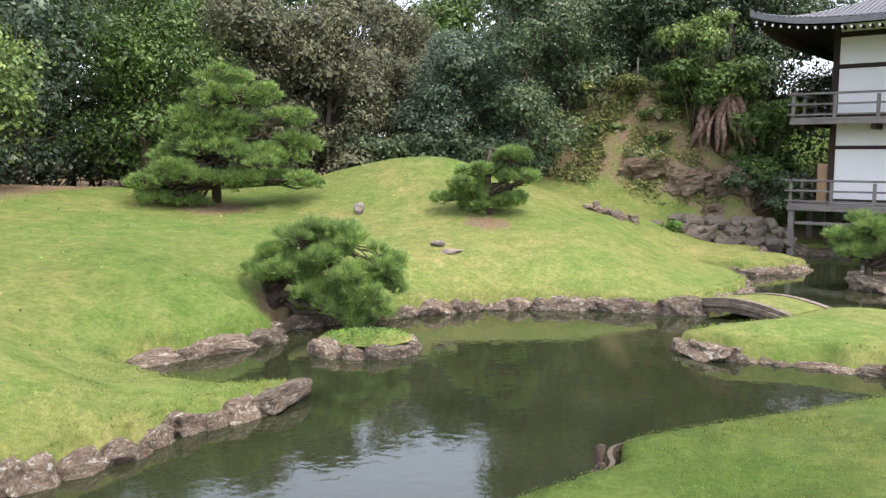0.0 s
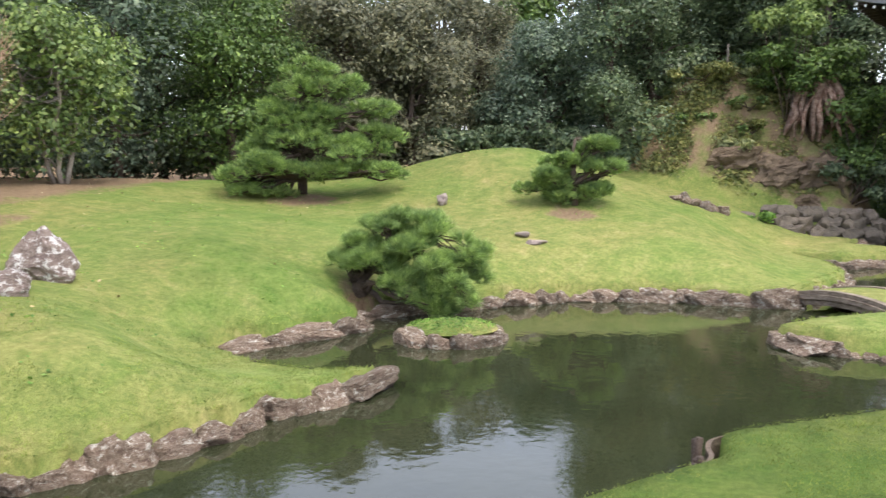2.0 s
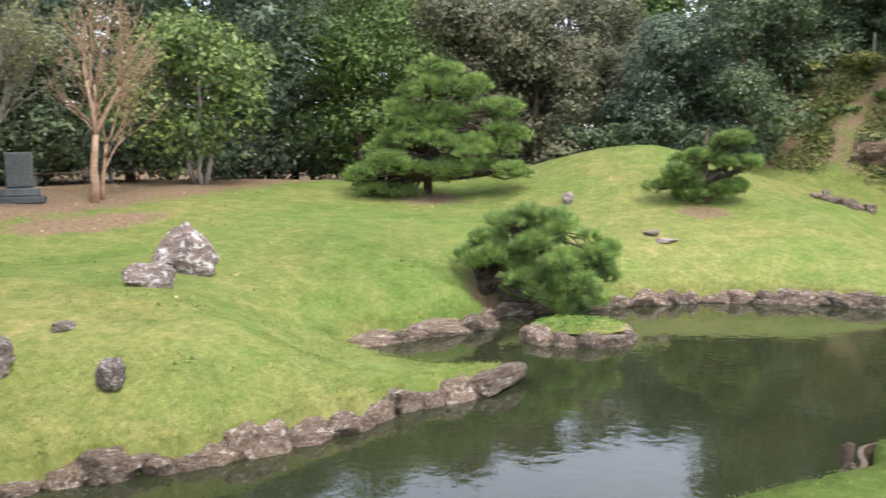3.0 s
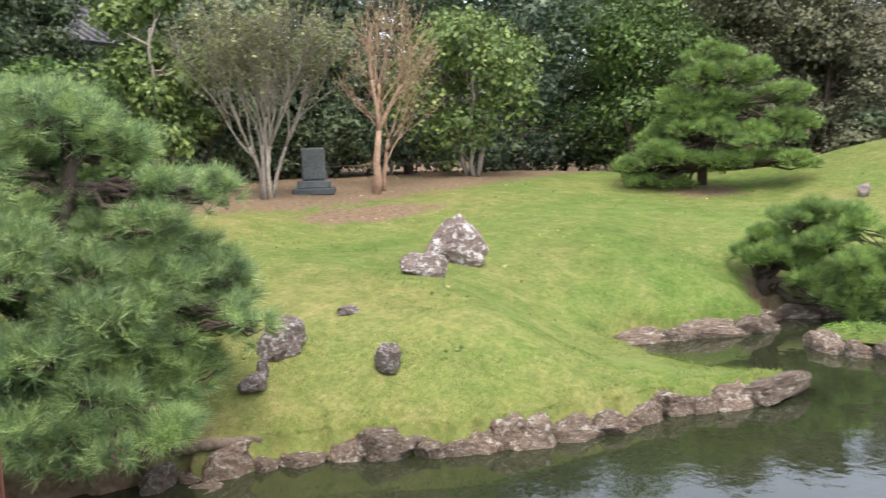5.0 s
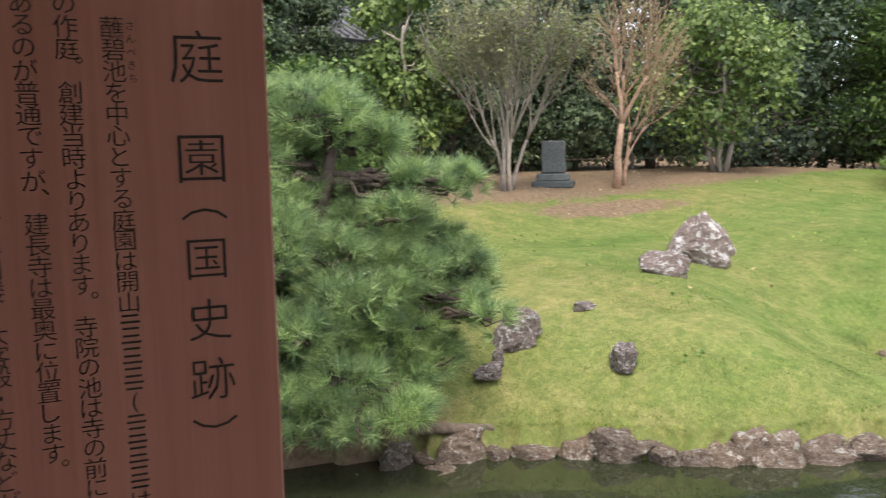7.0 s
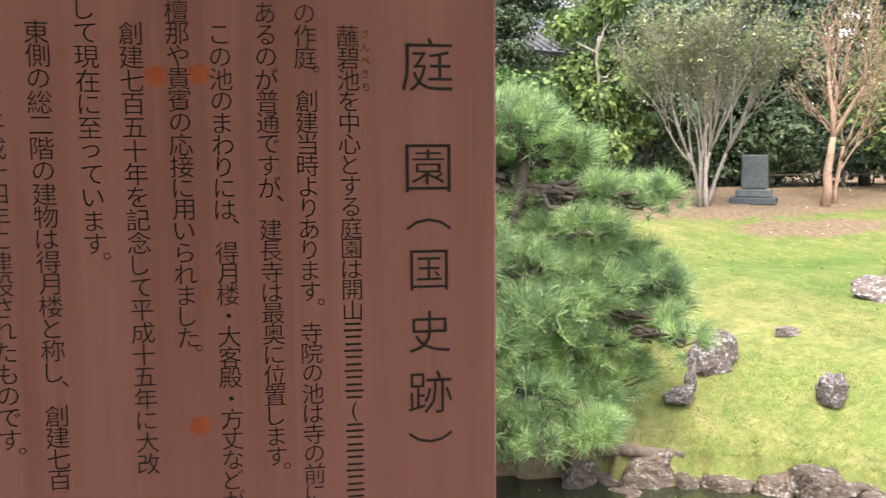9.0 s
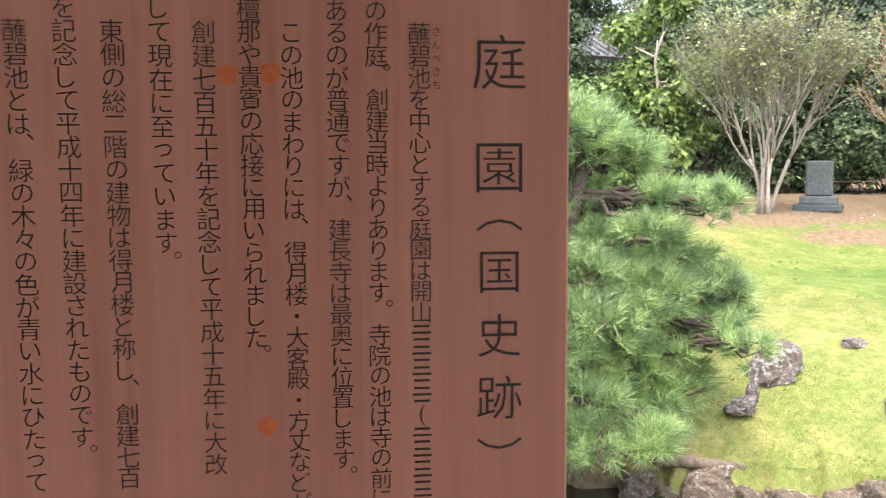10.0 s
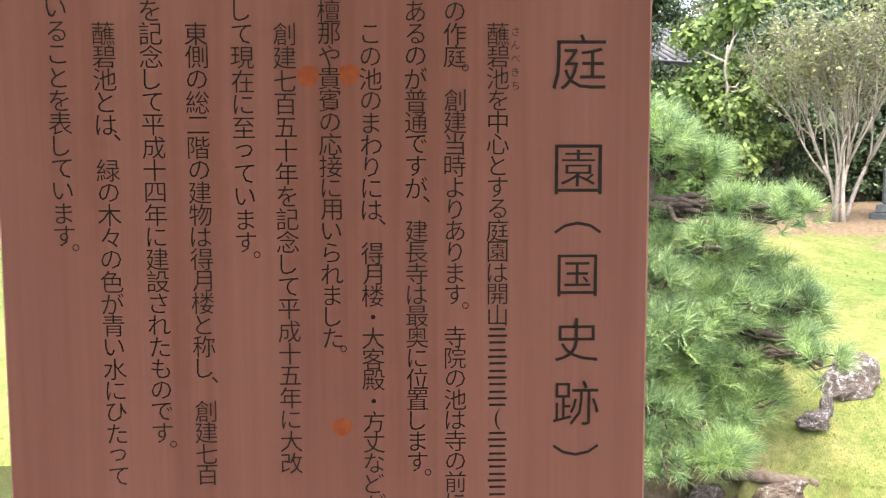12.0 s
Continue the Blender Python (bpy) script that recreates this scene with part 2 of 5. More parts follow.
def part(name, data, material=None, parent=None, label="", at=None):
    """Links a bmesh or mesh as one object under a thing or part."""
    if isinstance(data, bmesh.types.BMesh):
        me = bpy.data.meshes.new(name)
        data.to_mesh(me)
        data.free()
        me.materials.append(material)
        data = me
    ob = new(name, data)
    if parent is not None:
        ob.parent = parent
    if at is not None:
        ob.matrix_basis = at
    return tagged(ob, label)


def empty(name, m, label, category, group="", kind=""):
    ob = new(name)
    ob.matrix_basis = m
    ob.empty_display_size = 0.2
    return tagged(ob, label, category, group, kind)


def box(bm, lo, hi, bevel=0.0):
    geo = bmesh.ops.create_cube(bm, size=1.0)["verts"]
    c = [(a + b) / 2 for a, b in zip(lo, hi)]
    s = [b - a for a, b in zip(lo, hi)]
    for v in geo:
        v.co = Vector([c[i] + v.co[i] * s[i] for i in range(3)])
    if bevel:
        es = {e for v in geo for e in v.link_edges}
        bmesh.ops.bevel(bm, geom=list(es), offset=bevel, segments=1, affect="EDGES")
    return bm


def boxed(lo, hi, bevel=0.006):
    return box(bmesh.new(), lo, hi, bevel)


def tube(verts, faces, pts, radii, sides=6):
    """Adds a tapered tube along pts to the lists."""
    pts = [Vector(p) for p in pts]
    base = len(verts)
    for i, p in enumerate(pts):
        d = (pts[min(i + 1, len(pts) - 1)] - pts[max(i - 1, 0)]).normalized()
        u = d.orthogonal().normalized()
        w = d.cross(u)
        for k in range(sides):
            a = 2 * math.pi * k / sides
            verts.append(p + (u * math.cos(a) + w * math.sin(a)) * radii[i])
    for i in range(len(pts) - 1):
        for k in range(sides):
            a, b = base + i * sides + k, base + i * sides + (k + 1) % sides
            faces.append((a, b, b + sides, a + sides))
    faces.append(tuple(base + k for k in range(sides))[::-1])
    faces.append(tuple(base + (len(pts) - 1) * sides + k for k in range(sides)))


def bent(a, b, r, wig, n=6):
    a, b = np.array(a, float), np.array(b, float)
    out = []
    for i in range(n + 1):
        s = i / n
        out.append(a + (b - a) * s + (r.normal(0, wig, 3) * (0 < i < n)))
    return out


def frames_for(normals, r):
    """Two axes square to each normal, turned at random."""
    n = normals / np.linalg.norm(normals, axis=1, keepdims=True)
    ref = r.normal(size=n.shape)
    u = np.cross(n, ref)
    u /= np.linalg.norm(u, axis=1, keepdims=True)
    return n, u, np.cross(n, u)


def leaf_mesh(name, points, outward, size, material, r, long=1.7, droop=0.25):
    """Pointed leaves with a fold along the middle at the points, lying roughly across `outward`."""
    k = len(points)
    n, u, w = frames_for(outward + r.normal(0, 0.55, (k, 3)) + np.array([0, 0, 0.35]), r)
    s = size * r.uniform(0.6, 1.3, (k, 1))
    L, W = s * long, s * 0.5
    tip = points + u * L - n * L * droop
    mid = points + u * L * 0.45
    verts = np.stack([points, mid + w * W - n * W * 0.3, tip, mid - w * W - n * W * 0.3], 1).reshape(-1, 3)
    i = np.arange(k) * 4
    faces = np.concatenate([np.stack([i, i + 1, i + 2], 1), np.stack([i, i + 2, i + 3], 1)])
    return mesh_from(name, verts, faces, material, smooth=False)


def lump_points(lumps, count, r, shell=0.35):
    """Points and outward directions over a set of uneven clumps (x, y, z, rx, ry, rz)."""
    lumps = np.array(lumps, float)
    area = lumps[:, 3] * lumps[:, 4] + lumps[:, 4] * lumps[:, 5] + lumps[:, 3] * lumps[:, 5]
    pick = r.choice(len(lumps), count, p=area / area.sum())
    d = r.normal(size=(count, 3))
    d /= np.linalg.norm(d, axis=1, keepdims=True)
    flip = (d[:, 2] < -0.25) & (r.random(count) < 0.6)
    d[flip, 2] *= -1
    rad = 1 - shell * r.random(count) ** 1.6
    rad *= 1 + 0.13 * np.sin(d[:, 0] * 7 + pick) * np.cos(d[:, 1] * 6 + pick * 2) + 0.1 * np.sin(d[:, 2] * 9 + pick)
    L = lumps[pick]
    return L[:, :3] + d * L[:, 3:] * rad[:, None], d


def needle_mesh(name, tips, ways, length, count, width, material, r, spread=0.66):
    """Tufts of needles: thin blades fanning from each shoot."""
    k = len(tips)
    n, u, w = frames_for(ways, r)
    rep = lambda a: np.repeat(a, count, 0)
    ang = r.uniform(0, 2 * math.pi, (k * count, 1))
    op = r.uniform(0.15, 1.0, (k * count, 1)) * spread * 1.3
    side = rep(u) * np.cos(ang) + rep(w) * np.sin(ang)
    d = rep(n) * np.cos(op) + side * np.sin(op)
    L = length * r.uniform(0.7, 1.15, (k * count, 1))
    base = rep(tips) - rep(n) * length * 0.5 * r.random((k * count, 1))
    end = base + d * L
    end[:, 2:3] -= L * 0.06
    across = np.cross(d, r.normal(size=d.shape))
    across /= np.linalg.norm(across, axis=1, keepdims=True)
    wd = width * 0.5
    verts = np.stack([base - across * wd, base + across * wd, end], 1).reshape(-1, 3)
    i = np.arange(k * count) * 3
    return mesh_from(name, verts, np.stack([i, i + 1, i + 2], 1), material, smooth=False)


def stone_mesh(name, seed, material, sub=3, flat=0.25, rough=0.3, square=0.0):
    """A worn, angular boulder about 1 across, with facets broken off it and its foot at z = 0."""
    r = rng_of(seed)
    bm = bmesh.new()
    bmesh.ops.create_icosphere(bm, subdivisions=sub, radius=0.5)
    cuts = []
    for _ in range(14):
        d = Vector(r.normal(size=3)).normalized()
        cuts.append((d, r.uniform(0.30, 0.46)))
    off = Vector(r.uniform(-50, 50, 3))
    for v in bm.verts:
        if square:
            v.co = Vector([math.copysign(abs(2 * c) ** square / 2, c) for c in v.co])
        for d, lim in cuts:
            over = v.co.dot(d) - lim
            if over > 0:
                v.co -= d * over * 0.96
        v.co += v.co.normalized() * (noise.noise(v.co * 3.2 + off) * rough * 0.28 + noise.noise(v.co * 8 + off) * rough * 0.16 + noise.noise(v.co * 19 + off) * rough * 0.07)
    for i in range(3):
        lo, hi = min(v.co[i] for v in bm.verts), max(v.co[i] for v in bm.verts)
        for v in bm.verts:
            v.co[i] = (v.co[i] - lo) / (hi - lo) - (0.5 if i < 2 else 0.0)
    me = bpy.data.meshes.new(name)
    bm.to_mesh(me)
    bm.free()
    me.materials.append(material)
    me.shade_smooth()
    me.set_sharp_from_angle(angle=radians(24))
    return me


# ---- the lie of the land ----
def spline(pts, step=0.12, closed=True):
    pts = np.array(pts, float)
    out = []
    n = len(pts)
    for i in range(n if closed else n - 1):
        ends = [(i - 1) % n, i, (i + 1) % n, (i + 2) % n] if closed else [max(i - 1, 0), i, i + 1, min(i + 2, n - 1)]
        p0, p1, p2, p3 = (pts[j] for j in ends)
        k = max(2, int(np.linalg.norm(p2 - p1) / step))
        s = np.linspace(0, 1, k, endpoint=False)[:, None]
        out.append(0.5 * (2 * p1 + (p2 - p0) * s + (2 * p0 - 5 * p1 + 4 * p2 - p3) * s**2 + (3 * p1 - p0 - 3 * p2 + p3) * s**3))
    return np.concatenate(out)


SHORE_LEFT = [(-5, 7.8), (-2, 7.6), (1, 7.2), (2.3, 6.87), (3.1, 6.6), (3.9, 6.3), (4.75, 5.72), (5.35, 5.46), (6.4, 5.22), (7.4, 4.98), (8.0, 4.75), (8.85, 4.60)]
SHORE_BACK = [(9.10, 4.82), (8.78, 5.35), (8.72, 6.3), (9.25, 7.58), (9.9, 7.3), (10.8, 6.9), (11.7, 6.62), (12.3, 7.0), (12.9, 6.7), (13.5, 6.1), (14.35, 5.4), (15.3, 4.45), (15.95, 3.0), (16.1, 1.9), (16.3, 0.45)]
SHORE_FAR = [(17.5, 0.1), (19.5, -0.5), (21.4, -0.1), (22.7, 0.7), (22.4, -0.4), (24.0, -1.85), (24.9, -1.5), (25.9, -0.6), (27.6, -1.1), (28.2, -3.0), (28.3, -9)]
SHORE_NEAR = [(12, -9), (11.5, -6), (10.9, -3.0), (10.1, -1.85), (9.3, -1.05), (8.6, -0.3), (7.95, 0.35), (7.55, 0.6), (7.1, 0.5), (6.5, 0.88), (5.9, 1.22), (5, 1.7), (3, 2.3), (0, 2.8), (-5, 3.0)]
ISLE_RIGHT = [(13.45, 0.75), (12.93, 0.36), (12.68, -0.46), (12.78, -1.21), (12.57, -2.17), (12.4, -6), (16.4, -6), (16.75, -2.7), (16.6, -1.75), (16.0, -1.2), (15.1, -0.6), (14.3, 0.2)]
pond_line = spline(SHORE_LEFT + SHORE_BACK + SHORE_FAR + SHORE_NEAR)
isle_line = spline(ISLE_RIGHT)


def to_line(p, line):
    """Distance from each p to a closed line, and the nearest point on it."""
    a, b = line, np.roll(line, -1, 0)
    best, near = np.full(len(p), 1e9), np.zeros_like(p)
    ab = b - a
    q = (ab**2).sum(1)
    for i in range(0, len(p), 4000):
        c = p[i:i + 4000, None, :]
        s = np.clip(((c - a) * ab).sum(2) / q, 0, 1)
        f = a + ab * s[..., None]
        d = ((c - f) ** 2).sum(2)
        j = d.argmin(1)
        k = np.arange(len(j))
        best[i:i + 4000], near[i:i + 4000] = np.sqrt(d[k, j]), f[k, j]
    return best, near


def inside(p, line):
    a, b = line, np.roll(line, -1, 0)
    hit = np.zeros(len(p), bool)
    for (x0, y0), (x1, y1) in zip(a, b):
        if y0 != y1:
            hit ^= ((y0 > p[:, 1]) != (y1 > p[:, 1])) & (p[:, 0] < (x1 - x0) * (p[:, 1] - y0) / (y1 - y0) + x0)
    return hit


def shore_distance(p):
    """Metres from the water's edge, positive on land, and the nearest point of the edge."""
    d1, n1 = to_line(p, pond_line)
    d2, n2 = to_line(p, isle_line)
    wet = inside(p, pond_line) & ~inside(p, isle_line)
    near = np.where((d1 < d2)[:, None], n1, n2)
    return np.minimum(d1, d2) * np.where(wet, -1, 1), near


def ss(v):
    v = np.clip(v, 0, 1)
    return v * v * (3 - 2 * v)


def land_height(p, d):
    x, y = p[:, 0], p[:, 1]
    near_side = ss((3.6 - y - 0.33 * np.maximum(x - 4, 0)) / 1.0) * ss((14 - x) / 2)
    rise = 0.30 + 1.08 * (1 - np.exp(-np.maximum(d - 0.3, 0) / 1.6)) + 0.5 * ss((d - 3.0) / 8.0)
    tame = 0.40 + 0.16 * ss(d / 3)
    isle = inside(p, isle_line)
    rise = np.where(d > 0.34, rise, np.where(d > 0.2, 0.27, -0.3))
    h = rise * (1 - near_side) + tame * near_side
    h = np.where(isle, np.where(d > 0.3, 0.30 + 0.14 * ss(d / 1.2), np.where(d > 0.17, 0.26, -0.3)), h)
    right = ss((y - 0.6) / 3.0)
    h = np.where(~isle & (x > 15), h * right + (1 - right) * np.minimum(h, 0.32 + 0.22 * ss(d / 3)), h)
    low = np.exp(-(((x - 8.5) / 1.6) ** 2 + ((y - 6.25) / 1.75) ** 2) ** 1.5) * (h > 0.2)
    h = h * (1 - low) + 0.25 * low
    lawn = (1 - near_side) * np.where(isle, 0, 1)
    h += lawn * 1.22 * np.exp(-(((x - 23.6) / 3.6) ** 2 + ((y - 8.6) / 3.6) ** 2))
    h += lawn * 0.22 * np.exp(-(((x - 12.5) / 3.0) ** 2 + ((y - 10.5) / 2.5) ** 2))
    h -= lawn * 0.15 * np.exp(-(((x - 7.5) / 3.0) ** 2 + ((y - 12.5) / 1.6) ** 2))
    h += lawn * 0.28 * ss((y - 11.5) / 5) * ss((22 - x) / 5)
    bankup = ss((x - 27.2 + 0.12 * (y - 1)) / 4.4) * ss((11 - y) / 4.0) * ss((y + 1.2) / 1.6)
    h += 4.2 * bankup * ss((9 - y) / 5.0)
    back = ss((x - 33) / 12) * 5 * ss((14 - y) / 6)
    h += back
    h += ss((np.hypot(x - 12, y) - 34) / 40) * 3.0 * ss((y + x * 0.4) / 20)
    return h


def bare_soil(p):
    """How worn the turf is: under the far trees, on the steep slope, below the pines."""
    x, y = p[:, 0], p[:, 1]
    line = 13.2 + 0.16 * np.maximum(x - 8, 0) - 0.1 * np.maximum(x - 20, 0)
    v = 0.75 * ss((y - line) / 2.2)
    v = np.maximum(v, 0.9 * np.exp(-(((x - 9.3) / 1.9) ** 2 + ((y - 13.9) / 0.55) ** 2)))
    v = np.maximum(v, 0.50 * ss((x - 27.6 + 0.15 * (y - 1)) / 1.2) * ss((13 - y) / 4) * ss((32.2 - x) / 1.6))
    for cx, cy, s in ((17.6, 11.9, 1.1), (19.1, 5.5, 0.8), (12.5, 7.3, 0.45), (1.9, 6.9, 1.2)):
        v = np.maximum(v, 0.7 * np.exp(-((x - cx) ** 2 + (y - cy) ** 2) / s**2))
    v = np.maximum(v, 0.95 * ss((3.0 - x) / 0.9) * ss((8.3 - y) / 0.7) * ss((y - 5) / 0.5))
    return v


def lush_and_shade(p, d):
    """How deep a green the turf is, with painted-in slope shade: full on the near bank, thin and yellow along the stone
    edging.
    """
    x, y = p[:, 0], p[:, 1]
    near_side = ss((3.6 - y - 0.33 * np.maximum(x - 4, 0)) / 1.0) * ss((12.4 - x) / 1.0)
    lawn = 0.38 * ss((d - 0.8) / 2.6)
    # deeper green on the rise and in the hollow paints in slope shading
    lawn = np.maximum(lawn, 0.62 * np.exp(-(((x - 11.5) / 3.2) ** 2 + ((y - 9.2) / 2.4) ** 2)))
    lawn = np.maximum(lawn, 0.5 * np.exp(-(((x - 7.5) / 3.5) ** 2 + ((y - 11.8) / 1.1) ** 2)))
    lawn *= 1 - 0.6 * np.exp(-(((x - 18.5) / 2.6) ** 2 + ((y - 4.2) / 2.6) ** 2))
    # past x = 30 full deep green paints in the dark under the hillside trees
    return np.maximum(np.maximum(lawn, 0.92 * near_side), ss((x - 30.2) / 1.5))


def height_at(x, y):
    p = np.array([[x, y]], float)
    d, _ = shore_distance(p)
    return float(land_height(p, d)[0])


def grid_lines(lo, hi, step, far):
    core = list(np.arange(lo, hi + 1e-6, step))
    out, s = [hi], step
    while out[-1] < far:
        s *= 1.35
        out.append(out[-1] + s)
    inn, s = [lo], step
    while inn[-1] > -far:
        s *= 1.35
        inn.append(inn[-1] - s)
    return np.array(inn[:0:-1] + core + out[1:])


def build_ground():
    xs, ys = grid_lines(1.0, 30.0, 0.13, 600), grid_lines(-4.0, 19.0, 0.13, 600)
    X, Y = np.meshgrid(xs, ys)
    p = np.stack([X.ravel(), Y.ravel()], 1)
    d, near = shore_distance(p)
    snap = np.abs(d) < 0.075
    p[snap] = near[snap]
    d[snap] = 0.0
    h = land_height(p, d)
    z = np.where(d > 0.001, h, np.where(d < -0.05, -0.6, h - 0.02))
    wob = np.array([noise.noise((a * 0.9, b * 0.9, 0)) * 0.05 + noise.noise((a * 4, b * 4, 3)) * 0.012 for a, b in p])
    z = z + np.where(d > 0.2, wob, 0)
    nx, ny = len(xs), len(ys)
    i = (np.arange(ny - 1)[:, None] * nx + np.arange(nx - 1)).ravel()
    me = mesh_from("ground", np.c_[p, z], np.stack([i, i + 1, i + nx + 1, i + nx], 1), M_GROUND)
    at = me.attributes.new("bare", "FLOAT", "POINT")
    at.data.foreach_set("value", bare_soil(p).astype(np.float32))
    at = me.attributes.new("lush_shade", "FLOAT", "POINT")
    at.data.foreach_set("value", lush_and_shade(p, d).astype(np.float32))
    tagged(new("ground", me), "mown green lawn with worn brown soil under the trees", "lawn", kind="structure")


build_ground()
bm = bmesh.new()
bmesh.ops.create_grid(bm, x_segments=2, y_segments=2, size=1.0)
for v in bm.verts:
    v.co = Vector((11.5 + v.co.x * 18, -0.5 + v.co.y * 9.5, 0.0))
tagged(part("water", bm, M_WATER), "still murky green pond water", "pond", kind="structure")


# ---- unseen veranda, added behind the camera to shade the sign ----
def veranda():
    v = empty("veranda", pose(0, 0, 0), "unseen timber veranda added to shade the sign, with boarded floor and low roof", "veranda", kind="structure")
    for i in range(12):
        # pale boards, picked to bounce light up onto the sign
        part("floor_board", boxed((-5, -2.2 + i * 0.31, 1.22), (2.0, -1.9 + i * 0.31, 1.26), 0.003), M_PALEWOOD, v)
    # added roof and wall, out of view: they cut skylight off the sign
    part("roof", boxed((-6, -4, 4.05), (2.9, 0.80, 4.2)), M_DARKWOOD, v)
    part("wall", boxed((-6, -4, 0.3), (2.4, -2.3, 4.05)), M_PLASTER, v)
    for x in (-4.8, -1.5, 1.8):
        for y in (-2.1, 1.36):
            part("foot_post", boxed((x - 0.07, y - 0.07, 0.2), (x + 0.07, y + 0.07, 1.218)), M_DARKWOOD, v)


veranda()


# ---- sign board ----
BOARD_Y = 1.036


def glyphs(text, size, x, z, parent, pitch, turn=False):
    """One upright column of characters, each centred on x, the first centred on z."""
    for i, ch in enumerate(text):
        verts, faces = [], []
        if ch in " \u3000":
            continue
        cz = z - pitch * i
        if ch == "_":
            for k, (w, m) in enumerate(((0.34, 0.30), (0.40, 0.02), (0.34, -0.26))):
                w, m, h = size * w, cz + size * m, size * 0.05
                verts += [(x - w, BOARD_Y - 0.0012, m - h), (x + w, BOARD_Y - 0.0012, m - h), (x + w, BOARD_Y - 0.0012, m + h), (x - w, BOARD_Y - 0.0012, m + h)]
                faces.append(tuple(4 * k + q for q in range(4)))
            part("character", mesh_from("character", verts, faces, M_INK, False), None, parent)
            continue
        cu = bpy.data.curves.new("glyph", "FONT")
        cu.body, cu.size, cu.resolution_u = ch, size * 1.0, 2
        cu.offset = -size * (0.006 if size > 0.05 else 0.005)
        ob = bpy.data.objects.new("glyph", cu)
        scene.collection.objects.link(ob)
        me = bpy.data.meshes.new_from_object(ob.evaluated_get(bpy.context.evaluated_depsgraph_get()))
        co = np.array([v.co[:] for v in me.vertices]) if len(me.vertices) else np.zeros((0, 3))
        if len(co):
            lo, hi = co.min(0), co.max(0)
            small = ch in "、。"
            c = (lo + hi) / 2
            if small:
                c = lo + np.array([-size * 0.28, -size * 0.28, 0])
            b = len(verts)
            for q in co - c:
                u, w = (q[0], q[1]) if not turn else (q[1], -q[0])
                verts.append((x + u, BOARD_Y - 0.0012, cz + w))
            faces += [tuple(b + k for k in f.vertices) for f in me.polygons]
        bpy.data.objects.remove(ob)
        bpy.data.meshes.remove(me)
        bpy.data.curves.remove(cu)
        part("character", mesh_from("character", verts, faces, M_INK, False), None, parent)


def sign_board():
    s = empty("sign_board", pose(0, 0, 0), "reddish cedar garden notice board with black brushed writing", "sign")
    bm = bmesh.new()
    box(bm, (-0.486, BOARD_Y, 1.95), (0.300, BOARD_Y + 0.035, 3.32), 0.003)
    part("panel", bm, M_BOARD, s)
    for x in (-0.32, 0.13):
        part("post", boxed((x - 0.035, BOARD_Y + 0.037, 1.262), (x + 0.035, BOARD_Y + 0.107, 3.25)), M_DARKWOOD, s)
    for ch, z, k, turn in (("庭", 2.948, 0.072, 0), ("園", 2.819, 0.070, 0), ("（", 2.748, 0.062, 1), ("国", 2.689, 0.060, 0), ("史", 2.609, 0.060, 0), ("跡", 2.529, 0.062, 0), ("）", 2.469, 0.062, 1)):
        glyphs(ch, k, 0.2115, z, s, 0.1, bool(turn))
    k = 0.0295
    for x, z, text, pitch in (
        (0.113, 2.981, "蘸碧池を中心とする庭園は開山____(____は、その", 0.0262),
        (0.061, 3.007, "の作庭。創建当時よりあります。寺院の池は寺の前に", 0.0262),
        (0.014, 3.007, "あるのが普通ですが、建長寺は最奥に位置します。", 0.0262),
        (-0.040, 2.980, "この池のまわりには、得月楼・大客殿・方丈などが", 0.0262),
        (-0.089, 3.007, "檀那や貴賓の応接に用いられました。", 0.0262),
        (-0.142, 2.980, "創建七百五十年を記念して平成十五年に大改", 0.0275),
        (-0.192, 3.007, "して現在に至っています。", 0.0275),
        (-0.246, 2.980, "東側の総二階の建物は得月楼と称し、創建七百", 0.0268),
        (-0.299, 3.007, "を記念して平成十四年に建設されたものです。", 0.0268),
        (-0.354, 2.980, "蘸碧池とは、緑の木々の色が青い水にひたって", 0.0268),
        (-0.408, 3.009, "いることを表しています。", 0.0268),
    ):
        glyphs(text, k, x, z, s, pitch)
    glyphs("さんぺきち", 0.0125, 0.134, 2.984, s, 0.0160)
    for x, z, rr in ((-0.115, 2.931, 0.013), (-0.066, 2.933, 0.013), (-0.079, 2.502, 0.0125)):
        bm = bmesh.new()
        bmesh.ops.create_circle(bm, cap_ends=True, segments=20, radius=rr)
        for v in bm.verts:
            v.co = Vector((x + v.co.x * (1 + 0.08 * math.sin(v.co.y * 300)), BOARD_Y - 0.0006, z + v.co.y * 0.95))
        part("knot", bm, M_KNOT, s, "round orange knot in the wood")


sign_board()


# ---- stones ----
SHORE_STONES = [stone_mesh("stone", 10 + i, M_STONE, 4, 0.2, 0.34, 0.62) for i in range(9)]
WALL_STONES = [stone_mesh("stone", 40 + i, M_WALLSTONE, 4, 0.1, 0.3, 0.55) for i in range(5)]
CLIFF_STONES = [stone_mesh("stone", 60 + i, M_CLIFF, 5, 0.1, 0.6, 0.7) for i in range(5)]


